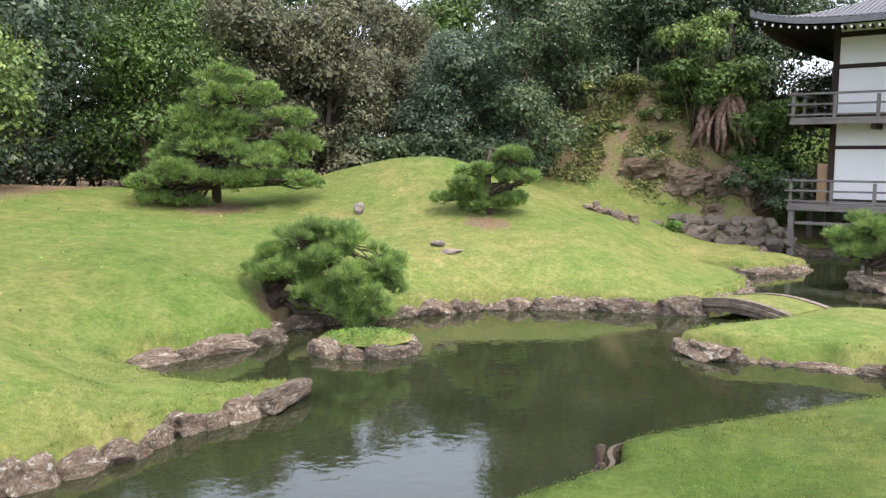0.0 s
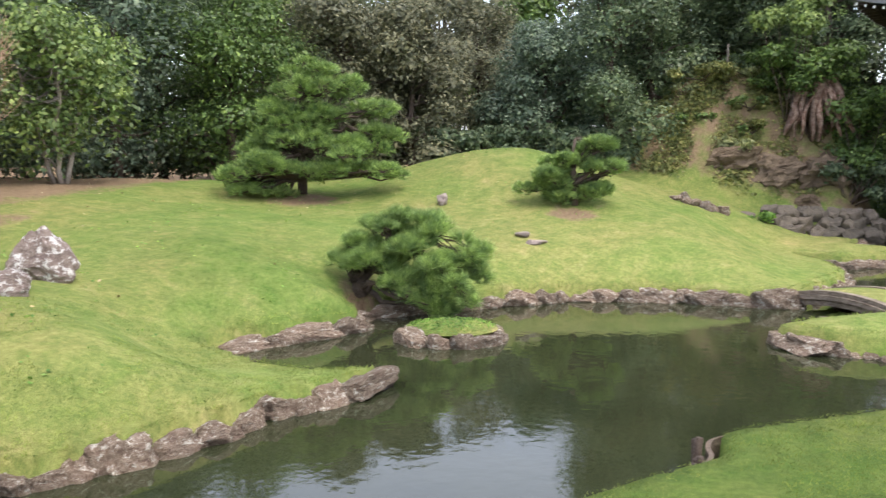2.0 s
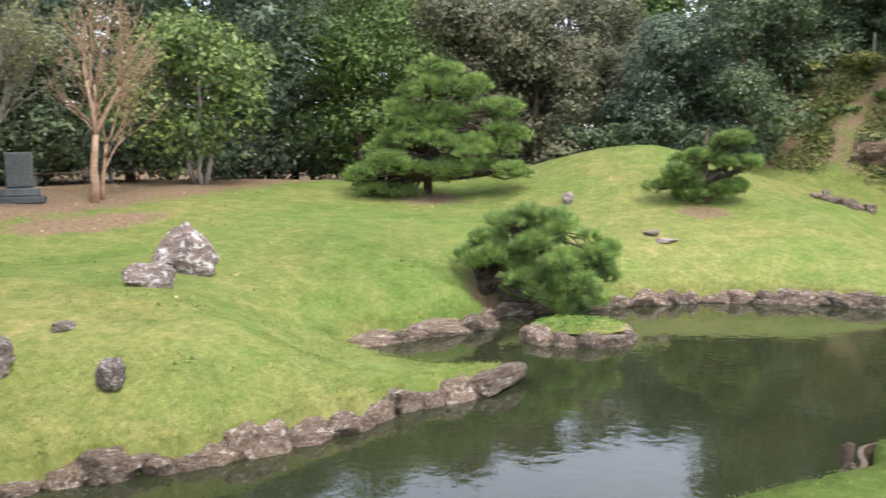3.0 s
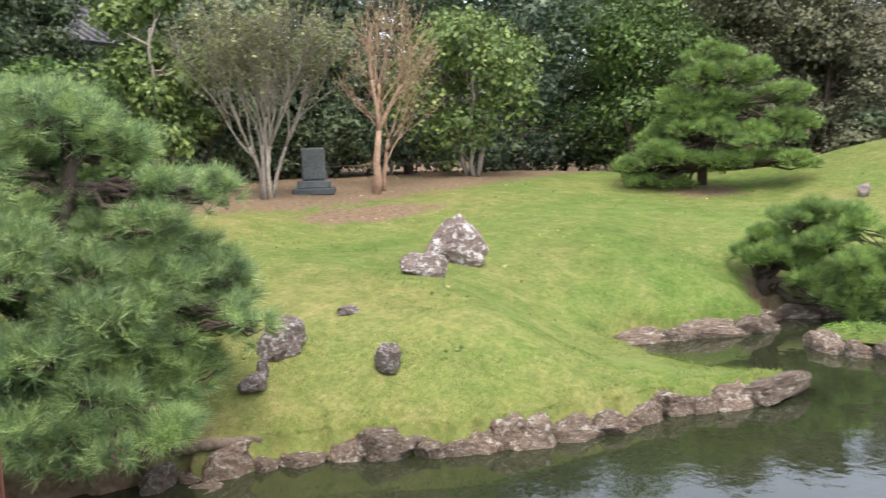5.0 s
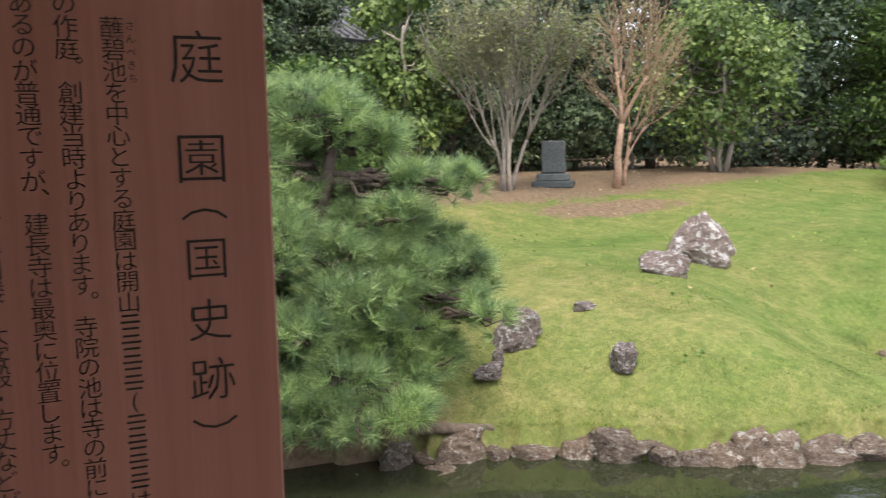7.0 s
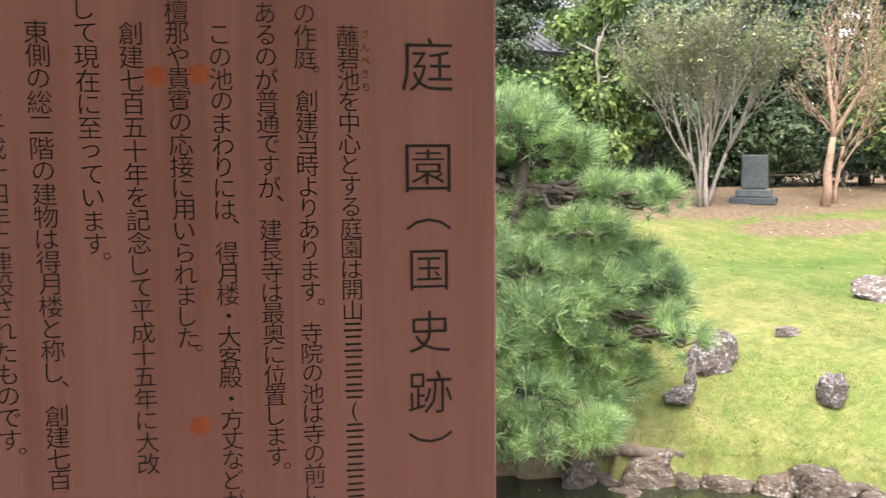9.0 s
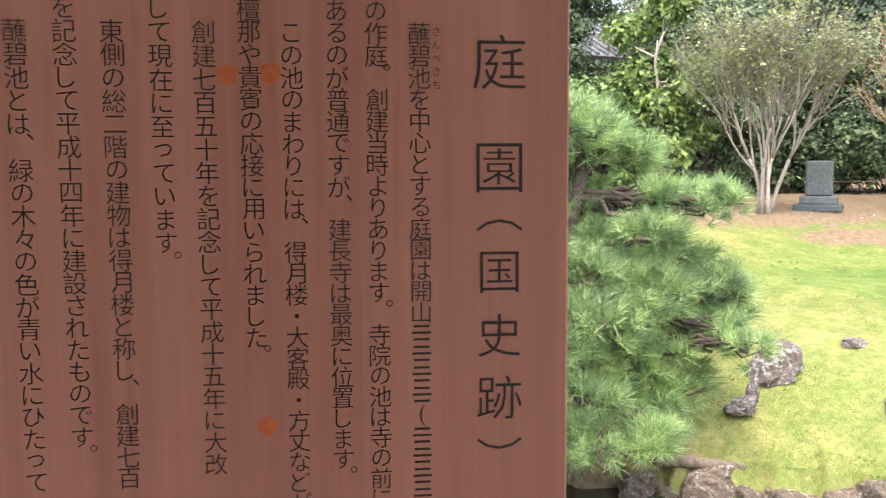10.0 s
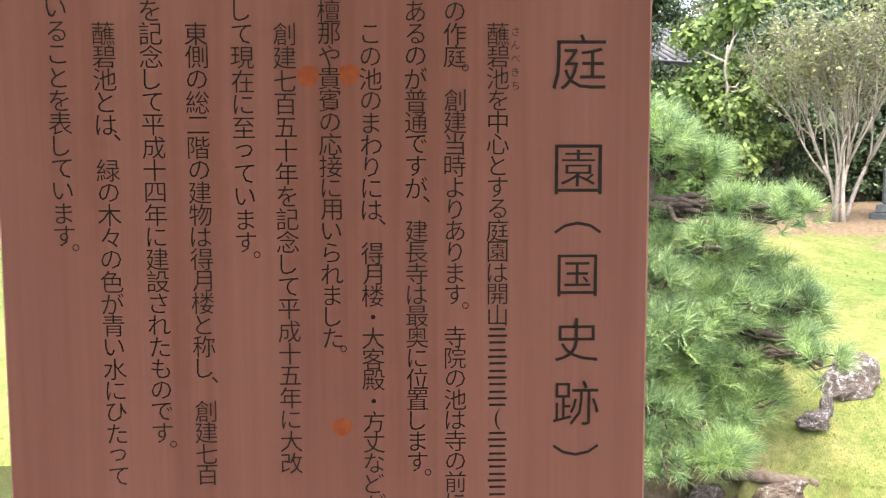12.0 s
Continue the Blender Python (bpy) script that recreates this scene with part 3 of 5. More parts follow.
def row_of_stones(name, line, sizes, label, seed, z0=-0.10, inset=0.22, meshes=SHORE_STONES, closed=False, depth=0.40, tall=1.0, step=0.86):
    """Edging stones laid end to end along a shore, each its own piece."""
    r = rng_of(seed)
    e = empty(name, pose(0, 0, 0), label, "stone edging", kind="structure")
    pts = spline(line, 0.05, closed)
    seg = np.r_[0, np.cumsum(np.linalg.norm(np.diff(pts, axis=0), axis=1))]
    s = 0.0
    while s < seg[-1]:
        w = r.uniform(*sizes)
        m = s + w / 2
        j = min(int(np.searchsorted(seg, m)), len(pts) - 2)
        t = pts[min(j + 1, len(pts) - 1)] - pts[max(j - 1, 0)]
        a = math.atan2(t[1], t[0])
        nrm = np.array([-math.sin(a), math.cos(a)])
        c = pts[j] + nrm * inset * r.uniform(0.6, 1.3)
        hgt = min(0.46, 0.26 + 0.26 * w) * r.uniform(0.78, 1.22) * tall
        o = part("stone", meshes[int(r.integers(len(meshes)))], None, e)
        o.matrix_basis = Matrix.Translation((c[0], c[1], z0)) @ Euler((r.normal(0, 0.08), r.normal(0, 0.08), a + (math.pi if r.random() < 0.5 else 0))).to_matrix().to_4x4() @ Matrix.Diagonal((w * 1.16, max(depth, w * 0.75 * depth / 0.4), hgt, 1))
        s += w * step
    return e


row_of_stones("shore_edging", SHORE_LEFT[3:-1] + [(8.35, 4.69)], (0.26, 0.66), "row of rounded brown shore stones with pale lichen", 3, z0=-0.18)
row_of_stones("shore_edging", SHORE_BACK[1:4], (0.3, 0.5), "low shore stones half sunk in the turf", 4, z0=-0.27, depth=0.3)
row_of_stones("shore_edging", SHORE_BACK[3:9], (0.5, 1.0), "weathered stone edging along the pond inlet", 5, z0=-0.15, inset=0.13, depth=0.24, tall=0.78, step=0.78)
row_of_stones("shore_edging", SHORE_BACK[8:], (0.26, 0.85), "uneven grey and brown stones along the far shore", 6, z0=-0.16, depth=0.34, step=0.74)
row_of_stones("shore_edging", SHORE_FAR[:4], (0.25, 0.45), "low stones along the channel bank", 7, z0=-0.16)
row_of_stones("shore_edging", SHORE_FAR[3:7], (0.3, 0.6), "flat stones edging the narrow lawn tongue", 8, z0=-0.16)
row_of_stones("shore_edging", SHORE_FAR[7:10], (0.35, 0.7), "dark stones at the foot of the pavilion bank", 9, z0=-0.16)
row_of_stones("shore_edging", ISLE_RIGHT[:6], (0.24, 0.62), "broken rock edging of the grassy island", 10, z0=-0.19, inset=0.20, step=0.76, tall=0.84)
row_of_stones("shore_edging", ISLE_RIGHT[7:], (0.3, 0.6), "low stones on the back of the grassy island", 12, z0=-0.16, inset=0.22)


def rock(name, x, y, size, label, seed, material=M_ROCK, turn=0.0, sink=0.08, flat=0.1, lean=0.0, peak=0.0, sub=4):
    me = stone_mesh(name, seed, material, sub, flat, 0.34, 0.75)
    if peak:
        for v in me.vertices:
            k = max(v.co.z, 0)
            v.co.x *= 1 - peak * k
            v.co.y *= 1 - peak * k * 0.7
    o = new(name, me)
    o.matrix_basis = pose(x, y, height_at(x, y) - sink, 0, lean, turn) @ Matrix.Diagonal((*size, 1))
    return tagged(o, label, "rock")


def islet():
    e = empty("pond_island", pose(11.62, 5.12, 0), "small round pond island edged with stones and topped with green plants", "island")
    r = rng_of(5)
    yaw = radians(21)
    for i in range(11):
        a = 2 * math.pi * i / 11 + r.uniform(-0.1, 0.1)
        x, y = 0.58 * math.cos(a), 0.74 * math.sin(a)
        o = part("stone", SHORE_STONES[i % 9], None, e)
        o.matrix_basis = Matrix.Translation((x * math.cos(yaw) - y * math.sin(yaw), x * math.sin(yaw) + y * math.cos(yaw), -0.20)) @ Matrix.Rotation(a + yaw + math.pi / 2, 4, "Z") @ Matrix.Diagonal((r.uniform(0.50, 0.66), 0.34, r.uniform(0.36, 0.46), 1))
    bm = bmesh.new()
    bmesh.ops.create_uvsphere(bm, u_segments=28, v_segments=10, radius=1.0)
    for v in bm.verts:
        x, y = v.co.x * 0.56, v.co.y * 0.72
        v.co = Vector((x * math.cos(yaw) - y * math.sin(yaw), x * math.sin(yaw) + y * math.cos(yaw), 0.17 + v.co.z * 0.09 + noise.noise(v.co * 3) * 0.02))
    part("turf", bm, M_GROUND, e)
    k = 1500
    a, rad = r.uniform(0, 6.283, k), np.sqrt(r.random(k)) * 0.97
    x, y = rad * np.cos(a) * 0.56, rad * np.sin(a) * 0.70
    p = np.stack([x * math.cos(yaw) - y * math.sin(yaw), x * math.sin(yaw) + y * math.cos(yaw), 0.18 + 0.085 * np.sqrt(1 - rad**2) + r.uniform(0, 0.035, k)], 1)
    part("ground_cover", leaf_mesh("ground_cover", p, np.tile([0, 0, 1.0], (k, 1)), 0.026, M_WEED, r, 1.2), None, e, "low round-leaved green ground cover")
    tagged(e.children[-1], kind="stuff")


islet()
rock("boulder", 13.05, 0.20, (1.0, 0.65, 0.33), "flat shelving rock at the tip of the island", 146, M_STONE, sink=height_at(13.05, 0.20) + 0.10, turn=40)
rock("boulder", 8.64, 4.85, (1.16, 0.55, 0.42), "long flat-topped brown stone at the tip of the lawn", 145, M_STONE, sink=height_at(8.74, 4.84) + 0.15, turn=4)
rock("boulder", 8.22, 9.84, (1.36, 0.85, 0.92), "tall pointed boulder with white lichen on the lawn", 101, turn=-40, peak=0.72, sink=0.16)
rock("boulder", 6.98, 9.10, (0.66, 0.42, 0.44), "low brown rock leaning on the tall boulder", 102, turn=-20, sink=0.12)
rock("boulder", 7.42, 9.33, (0.42, 0.36, 0.40), "brown rock wedged against the tall boulder", 112, turn=30, sink=0.10)
rock("boulder", 4.13, 7.68, (0.74, 0.50, 0.46), "lichen-spotted boulder on the lawn beside the pine", 103, turn=-20, sink=0.10, peak=0.55)
rock("boulder", 4.82, 6.80, (0.29, 0.24, 0.33), "small upright rock set in the lawn", 104, turn=-30, sink=0.06)
rock("boulder", 3.58, 7.27, (0.34, 0.24, 0.20), "small dark rock in the grass", 105, turn=10, sink=0.04)
rock("boulder", 3.70, 7.36, (0.13, 0.11, 0.27), "small pointed dark stone in the grass", 109, turn=10, sink=0.04)
rock("boulder", 5.10, 7.98, (0.36, 0.22, 0.15), "flat stone sunk in the lawn", 106, turn=10, sink=0.05)
rock("boulder", 18.50, 8.59, (0.3, 0.26, 0.34), "small brown rock on the mound", 107, M_PALE, sink=0.05)
rock("boulder", 16.87, 5.93, (0.34, 0.24, 0.16), "flat grey stone in the grass", 108, M_PALE, sink=0.04, turn=-60)
rock("boulder", 16.69, 5.54, (0.5, 0.26, 0.12), "flat brown stone in the grass", 110, M_PALE, sink=0.05, turn=-60)


# ---- pines ----
def pine(name, x, y, pads, trunk, seed, needle, tufts, count, width, material, label, floor_z=None, spread=0.66):
    """A pruned pine: a bent trunk, limbs out to cloud pads, and needle tufts over the pads."""
    r = rng_of(seed)
    z = height_at(x, y) if floor_z is None else floor_z
    e = empty(name, pose(x, y, z - 0.04), label, "pine tree")
    vt, ft = [], []
    n = len(trunk)
    tube(vt, ft, [t[:3] for t in trunk], [t[3] for t in trunk], 9)
    part("trunk", mesh_from("trunk", vt, ft, M_BARK), None, e, "dark ridged bark")
    top = np.array([t[:3] for t in trunk])
    for p in pads:
        c = np.array(p[:3])
        j = int(np.argmin(np.linalg.norm(top - (c - [0, 0, 0.25]), axis=1)))
        j = min(max(j, 1), n - 1)
        vb, fb = [], []
        rad = trunk[j][3] * 0.5
        line = bent(top[j], c - [0, 0, p[5] * 0.35], r, 0.05)
        tube(vb, fb, line, list(np.linspace(rad, rad * 0.35, len(line))), 6)
        for k in range(5):
            d = r.normal(size=3) * [1, 1, 0.25]
            end = c + d / np.linalg.norm(d) * np.array(p[3:6]) * 0.75
            tw = bent(line[4], end, r, 0.03, 4)
            tube(vb, fb, tw, list(np.linspace(rad * 0.4, rad * 0.12, 5)), 4)
        part("limb", mesh_from("limb", vb, fb, M_BARK), None, e)
    pts, way = lump_points(pads, tufts, r, 0.4)
    way = way * [0.8, 0.8, 0.5] + [0, 0, 0.55]
    part("crown", needle_mesh("crown", pts, way, needle, count, width, material, r, spread), None, e, "dense green needle tufts")
    return e


def cloud(r, specs, tall=0.55):
    """Pads broken into a few smaller lumps each."""
    out = []
    for x, y, z, a, b, c in specs:
        for _ in range(6):
            o = r.normal(0, 0.42, 3) * [a, b, c * tall]
            k = r.uniform(0.42, 0.66)
            out.append((x + o[0], y + o[1], z + o[2], a * k, b * k, c * k * 1.1))
    return out


# a: along the line of sight at the pine (away), b: across it to the right
def pads_across(yaw, specs):
    """Pads given as (right, away, up, half width, half depth, half height) seen along yaw."""
    c, s = math.cos(radians(yaw)), math.sin(radians(yaw))
    return [(r * c - a * s, r * s + a * c, z, hw, hd, hh) for r, a, z, hw, hd, hh in specs]


r = rng_of(77)
p1 = cloud(r, pads_across(-57, [(q[0] + 0.42, q[1], q[2] * 0.96, q[3], q[4], q[5] * 0.85) for q in [(-1.9, 0, 0.75, 0.75, 0.7, 0.32), (-1.0, -0.5, 0.95, 0.8, 0.8, 0.4), (0.2, -0.3, 0.75, 0.8, 0.7, 0.35), (-1.3, 0.3, 1.55, 0.75, 0.8, 0.4), (-0.3, -0.3, 1.7, 0.8, 0.8, 0.4), (0.9, -0.2, 1.35, 0.8, 0.8, 0.4), (1.75, 0.2, 1.75, 0.65, 0.7, 0.35), (1.3, 0.1, 0.75, 0.7, 0.7, 0.3), (-0.6, 0.2, 2.3, 0.75, 0.7, 0.4), (0.5, 0, 2.2, 0.75, 0.7, 0.4), (-0.15, 0.1, 2.85, 0.85, 0.7, 0.4), (0.6, 0.1, 2.95, 0.7, 0.6, 0.36), (0.15, 0, 3.4, 0.7, 0.6, 0.3), (1.2, 0.1, 2.35, 0.7, 0.6, 0.36), (-1.1, 0.1, 2.35, 0.6, 0.6, 0.34), (-1.5, 0.2, 0.3, 0.9, 0.7, 0.25)]]), 0.75)
pine("pine_tree", 17.79, 12.19, p1, [(0.5, 0.3, 0, 0.13), (0.35, 0.2, 0.6, 0.12), (0.2, 0.1, 1.2, 0.1), (0.1, 0, 1.9, 0.08), (0.1, 0, 2.6, 0.06), (0.1, 0, 3.3, 0.03)], 21, 0.16, 7500, 18, 0.013, M_PINE_BRIGHT, "broad bright green pine with layered cloud pads on the lawn")
p2 = cloud(r, pads_across(-62, [(1.0, 0, 1.34, 0.40, 0.45, 0.16), (0.45, 0, 1.2, 0.42, 0.45, 0.18), (1.45, -0.1, 1.08, 0.42, 0.45, 0.18), (0.0, 0, 0.92, 0.40, 0.45, 0.2), (0.75, -0.3, 0.9, 0.5, 0.45, 0.2), (1.8, -0.1, 0.72, 0.36, 0.4, 0.2), (1.25, -0.35, 0.62, 0.48, 0.45, 0.2), (-0.18, 0, 0.58, 0.32, 0.4, 0.2), (0.35, -0.3, 0.62, 0.42, 0.4, 0.2), (2.0, -0.1, 0.36, 0.26, 0.35, 0.18), (1.6, -0.3, 0.28, 0.42, 0.4, 0.2), (0.85, -0.45, 0.34, 0.45, 0.4, 0.2), (1.2, -0.5, 0.02, 0.42, 0.35, 0.2), (1.4, -0.5, -0.2, 0.32, 0.3, 0.14), (1.75, -0.3, 0.02, 0.28, 0.3, 0.14)]), 0.8)
pine("pine_tree", 12.62, 7.33, p2, [(0, 0, 0, 0.14), (-0.04, 0.04, 0.22, 0.11), (0.12, -0.12, 0.45, 0.09), (0.35, -0.4, 0.7, 0.075), (0.55, -0.75, 0.85, 0.05), (0.62, -0.95, 1.1, 0.03)], 22, 0.17, 4200, 20, 0.0105, M_PINE_BRIGHT, "low spreading pine leaning over the pond edge")
p3 = cloud(r, pads_across(-73, [(-0.5, 0, 0.32, 0.5, 0.5, 0.24), (-0.55, 0, 0.78, 0.52, 0.5, 0.28), (0.0, -0.1, 0.5, 0.5, 0.5, 0.3), (0.5, 0, 0.35, 0.42, 0.45, 0.25), (0.95, 0, 0.95, 0.36, 0.4, 0.2), (0.5, 0, 1.0, 0.42, 0.4, 0.22), (0.4, 0, 1.45, 0.45, 0.4, 0.18), (0.8, 0, 1.48, 0.3, 0.35, 0.14), (0.0, 0, 1.08, 0.42, 0.4, 0.2)]), 0.8)
pine("pine_tree", 19.86, 5.73, p3, [(0, 0, 0, 0.11), (0.05, 0, 0.5, 0.09), (0, 0.05, 1.0, 0.07), (0.05, 0, 1.6, 0.03)], 23, 0.15, 3800, 18, 0.013, M_PINE_BRIGHT, "small dark green cloud-pruned pine on the mound")
p4 = cloud(r, pads_across(-12, [(0.0, 0, 2.80, 0.55, 0.5, 0.26), (-0.75, 0, 2.62, 0.5, 0.5, 0.26), (0.35, 0.1, 2.52, 0.5, 0.45, 0.22), (1.22, 0, 2.05, 0.30, 0.35, 0.2), (-0.95, -0.1, 2.15, 0.6, 0.55, 0.3), (-0.62, -0.1, 1.9, 0.5, 0.45, 0.26), (0.5, -0.25, 1.68, 0.6, 0.5, 0.28), (-0.55, -0.4, 1.55, 0.7, 0.6, 0.32), (0.9, -0.1, 1.45, 0.6, 0.55, 0.3), (-1.25, -0.3, 1.5, 0.6, 0.55, 0.32), (0.25, -0.5, 1.2, 0.7, 0.6, 0.32), (1.15, -0.1, 1.1, 0.45, 0.5, 0.26), (0.85, -0.3, 0.8, 0.55, 0.5, 0.28), (-0.65, -0.5, 0.95, 0.75, 0.6, 0.32), (0.15, -0.5, 0.6, 0.7, 0.6, 0.3), (-1.2, -0.3, 0.7, 0.6, 0.5, 0.3), (0.6, -0.5, 0.3, 0.5, 0.45, 0.2), (-0.4, -0.5, 0.4, 0.6, 0.5, 0.25), (-0.3, -0.95, 0.22, 0.7, 0.45, 0.24), (0.45, -0.9, 0.2, 0.5, 0.4, 0.2), (-1.05, -0.85, 0.3, 0.6, 0.45, 0.25), (0.1, 0.3, 1.75, 0.7, 0.5, 0.35), (1.32, -0.2, 1.28, 0.38, 0.4, 0.22), (1.25, -0.3, 0.88, 0.38, 0.4, 0.22), (0.72, 0, 2.12, 0.32, 0.35, 0.15), (-0.9, 0.3, 1.2, 0.7, 0.5, 0.4), (0.5, 0.3, 1.2, 0.7, 0.5, 0.4), (-0.3, 0.3, 2.35, 0.6, 0.4, 0.25)]), 1.0)
pine("pine_tree", 2.0, 7.5, p4, [(-0.1, 0.1, 0, 0.13), (-0.05, 0.05, 0.6, 0.12), (0.08, 0, 1.1, 0.1), (-0.06, 0, 1.6, 0.09), (0.06, 0, 2.1, 0.075), (0.12, 0, 2.35, 0.06), (0.0, 0, 2.75, 0.035)], 24, 0.18, 5400, 52, 0.0056, M_PINE_NEAR, "dense long-needled pine beside the pond", floor_z=0.5, spread=0.95)
p5 = cloud(r, pads_across(-95, [(-0.45, 0, 0.95, 0.5, 0.5, 0.28), (0.1, 0, 1.25, 0.55, 0.5, 0.25), (-0.3, -0.1, 0.65, 0.5, 0.5, 0.22), (0.6, 0, 0.95, 0.6, 0.5, 0.25), (0.9, 0, 0.6, 0.5, 0.5, 0.25)]))
pine("pine_tree", 21.2, -2.85, p5, [(0, 0, 0, 0.1), (0.05, 0, 0.3, 0.09), (0.1, 0.1, 0.6, 0.07), (0.1, 0.1, 0.9, 0.03)], 25, 0.20, 1500, 18, 0.014, M_PINE_BRIGHT, "low bright pine on a stony islet by the pavilion", floor_z=0.25)
rock("boulder", 21.3, -3.3, (1.9, 1.9, 0.75), "low rocky islet under a small pine", 120, M_STONE, sink=height_at(21.3, -3.3) + 0.4)


# ---- broadleaf trees ----
def crown_lumps(r, height, spread, base, n, squash=0.8):
    out = []
    for _ in range(n):
        h = base + (height - base) * r.random() ** 0.8
        k = (h - base) / (height - base)
        lim = spread * math.sqrt(max(0.12, 1 - (k * 1.05 - 0.35) ** 2 / 0.55)) * 0.8
        a, q = r.uniform(0, 6.283), math.sqrt(r.random())
        s = spread * r.uniform(0.30, 0.50)
        out.append((lim * q * math.cos(a), lim * q * math.sin(a), h, s, s, s * squash))
    return out


def tree(name, x, y, height, spread, base, material, label, seed, leaves=5000, leaf=0.09, lumps=20, stems=1, bark=M_BARK, trunk_r=0.16, twigs=0, floor_z=None, dense=False):
    r = rng_of(seed)
    z = height_at(x, y) if floor_z is None else floor_z
    e = empty(name, pose(x, y, z - 0.05), label, "tree")
    L = crown_lumps(r, height * 0.93, spread, base, lumps)
    vt, ft = [], []
    tops = []
    for k in range(stems):
        a = 6.283 * k / stems + r.uniform(-0.4, 0.4)
        lean = spread * (0.35 if stems > 1 else 0.08)
        foot = np.array([0.12 * math.cos(a), 0.12 * math.sin(a), 0]) if stems > 1 else np.zeros(3)
        head = np.array([lean * math.cos(a), lean * math.sin(a), height * 0.72])
        line = bent(foot, head, r, 0.05 * spread / 2, 7)
        tube(vt, ft, line, list(np.linspace(trunk_r, trunk_r * 0.3, 8)), 8)
        tops.append(line)
    part("trunk", mesh_from("trunk", vt, ft, bark), None, e)
    vb, fb = [], []
    for q in L:
        c = np.array(q[:3])
        line = tops[int(r.integers(stems))]
        j = int(np.clip(np.searchsorted([p[2] for p in line], c[2] - 0.3 * spread), 1, 6))
        b = bent(line[j], c, r, 0.06 * spread, 4)
        tube(vb, fb, b, list(np.linspace(trunk_r * 0.45, trunk_r * 0.12, 5)), 5)
        for _ in range(twigs):
            d = r.normal(size=3) * [1, 1, 0.8] + [0, 0, 0.5]
            tip = c + d / np.linalg.norm(d) * np.array(q[3:6]) * r.uniform(0.8, 1.35)
            tube(vb, fb, bent(b[3 if r.random() < 0.6 else 2], tip, r, 0.06, 4), [trunk_r * 0.16, trunk_r * 0.13, trunk_r * 0.1, trunk_r * 0.07, trunk_r * 0.04], 3)
    tagged(part("branchwork", mesh_from("branchwork", vb, fb, bark), None, e), kind="stuff")
    if leaves:
        pts, way = lump_points(L, leaves, r, 0.45)
        size = np.full((leaves, 1), leaf)
        if dense:
            inner = int(leaves * 0.30)
            ip, iw = lump_points([(*q[:3], q[3] * 0.68, q[4] * 0.68, q[5] * 0.68) for q in L], inner, r, 0.5)
            pts, way, size = np.r_[pts, ip], np.r_[way, iw], np.r_[size, np.full((inner, 1), leaf * 2.0)]
        part("crown", leaf_mesh("crown", pts, way, size, material, r), None, e)
    return e


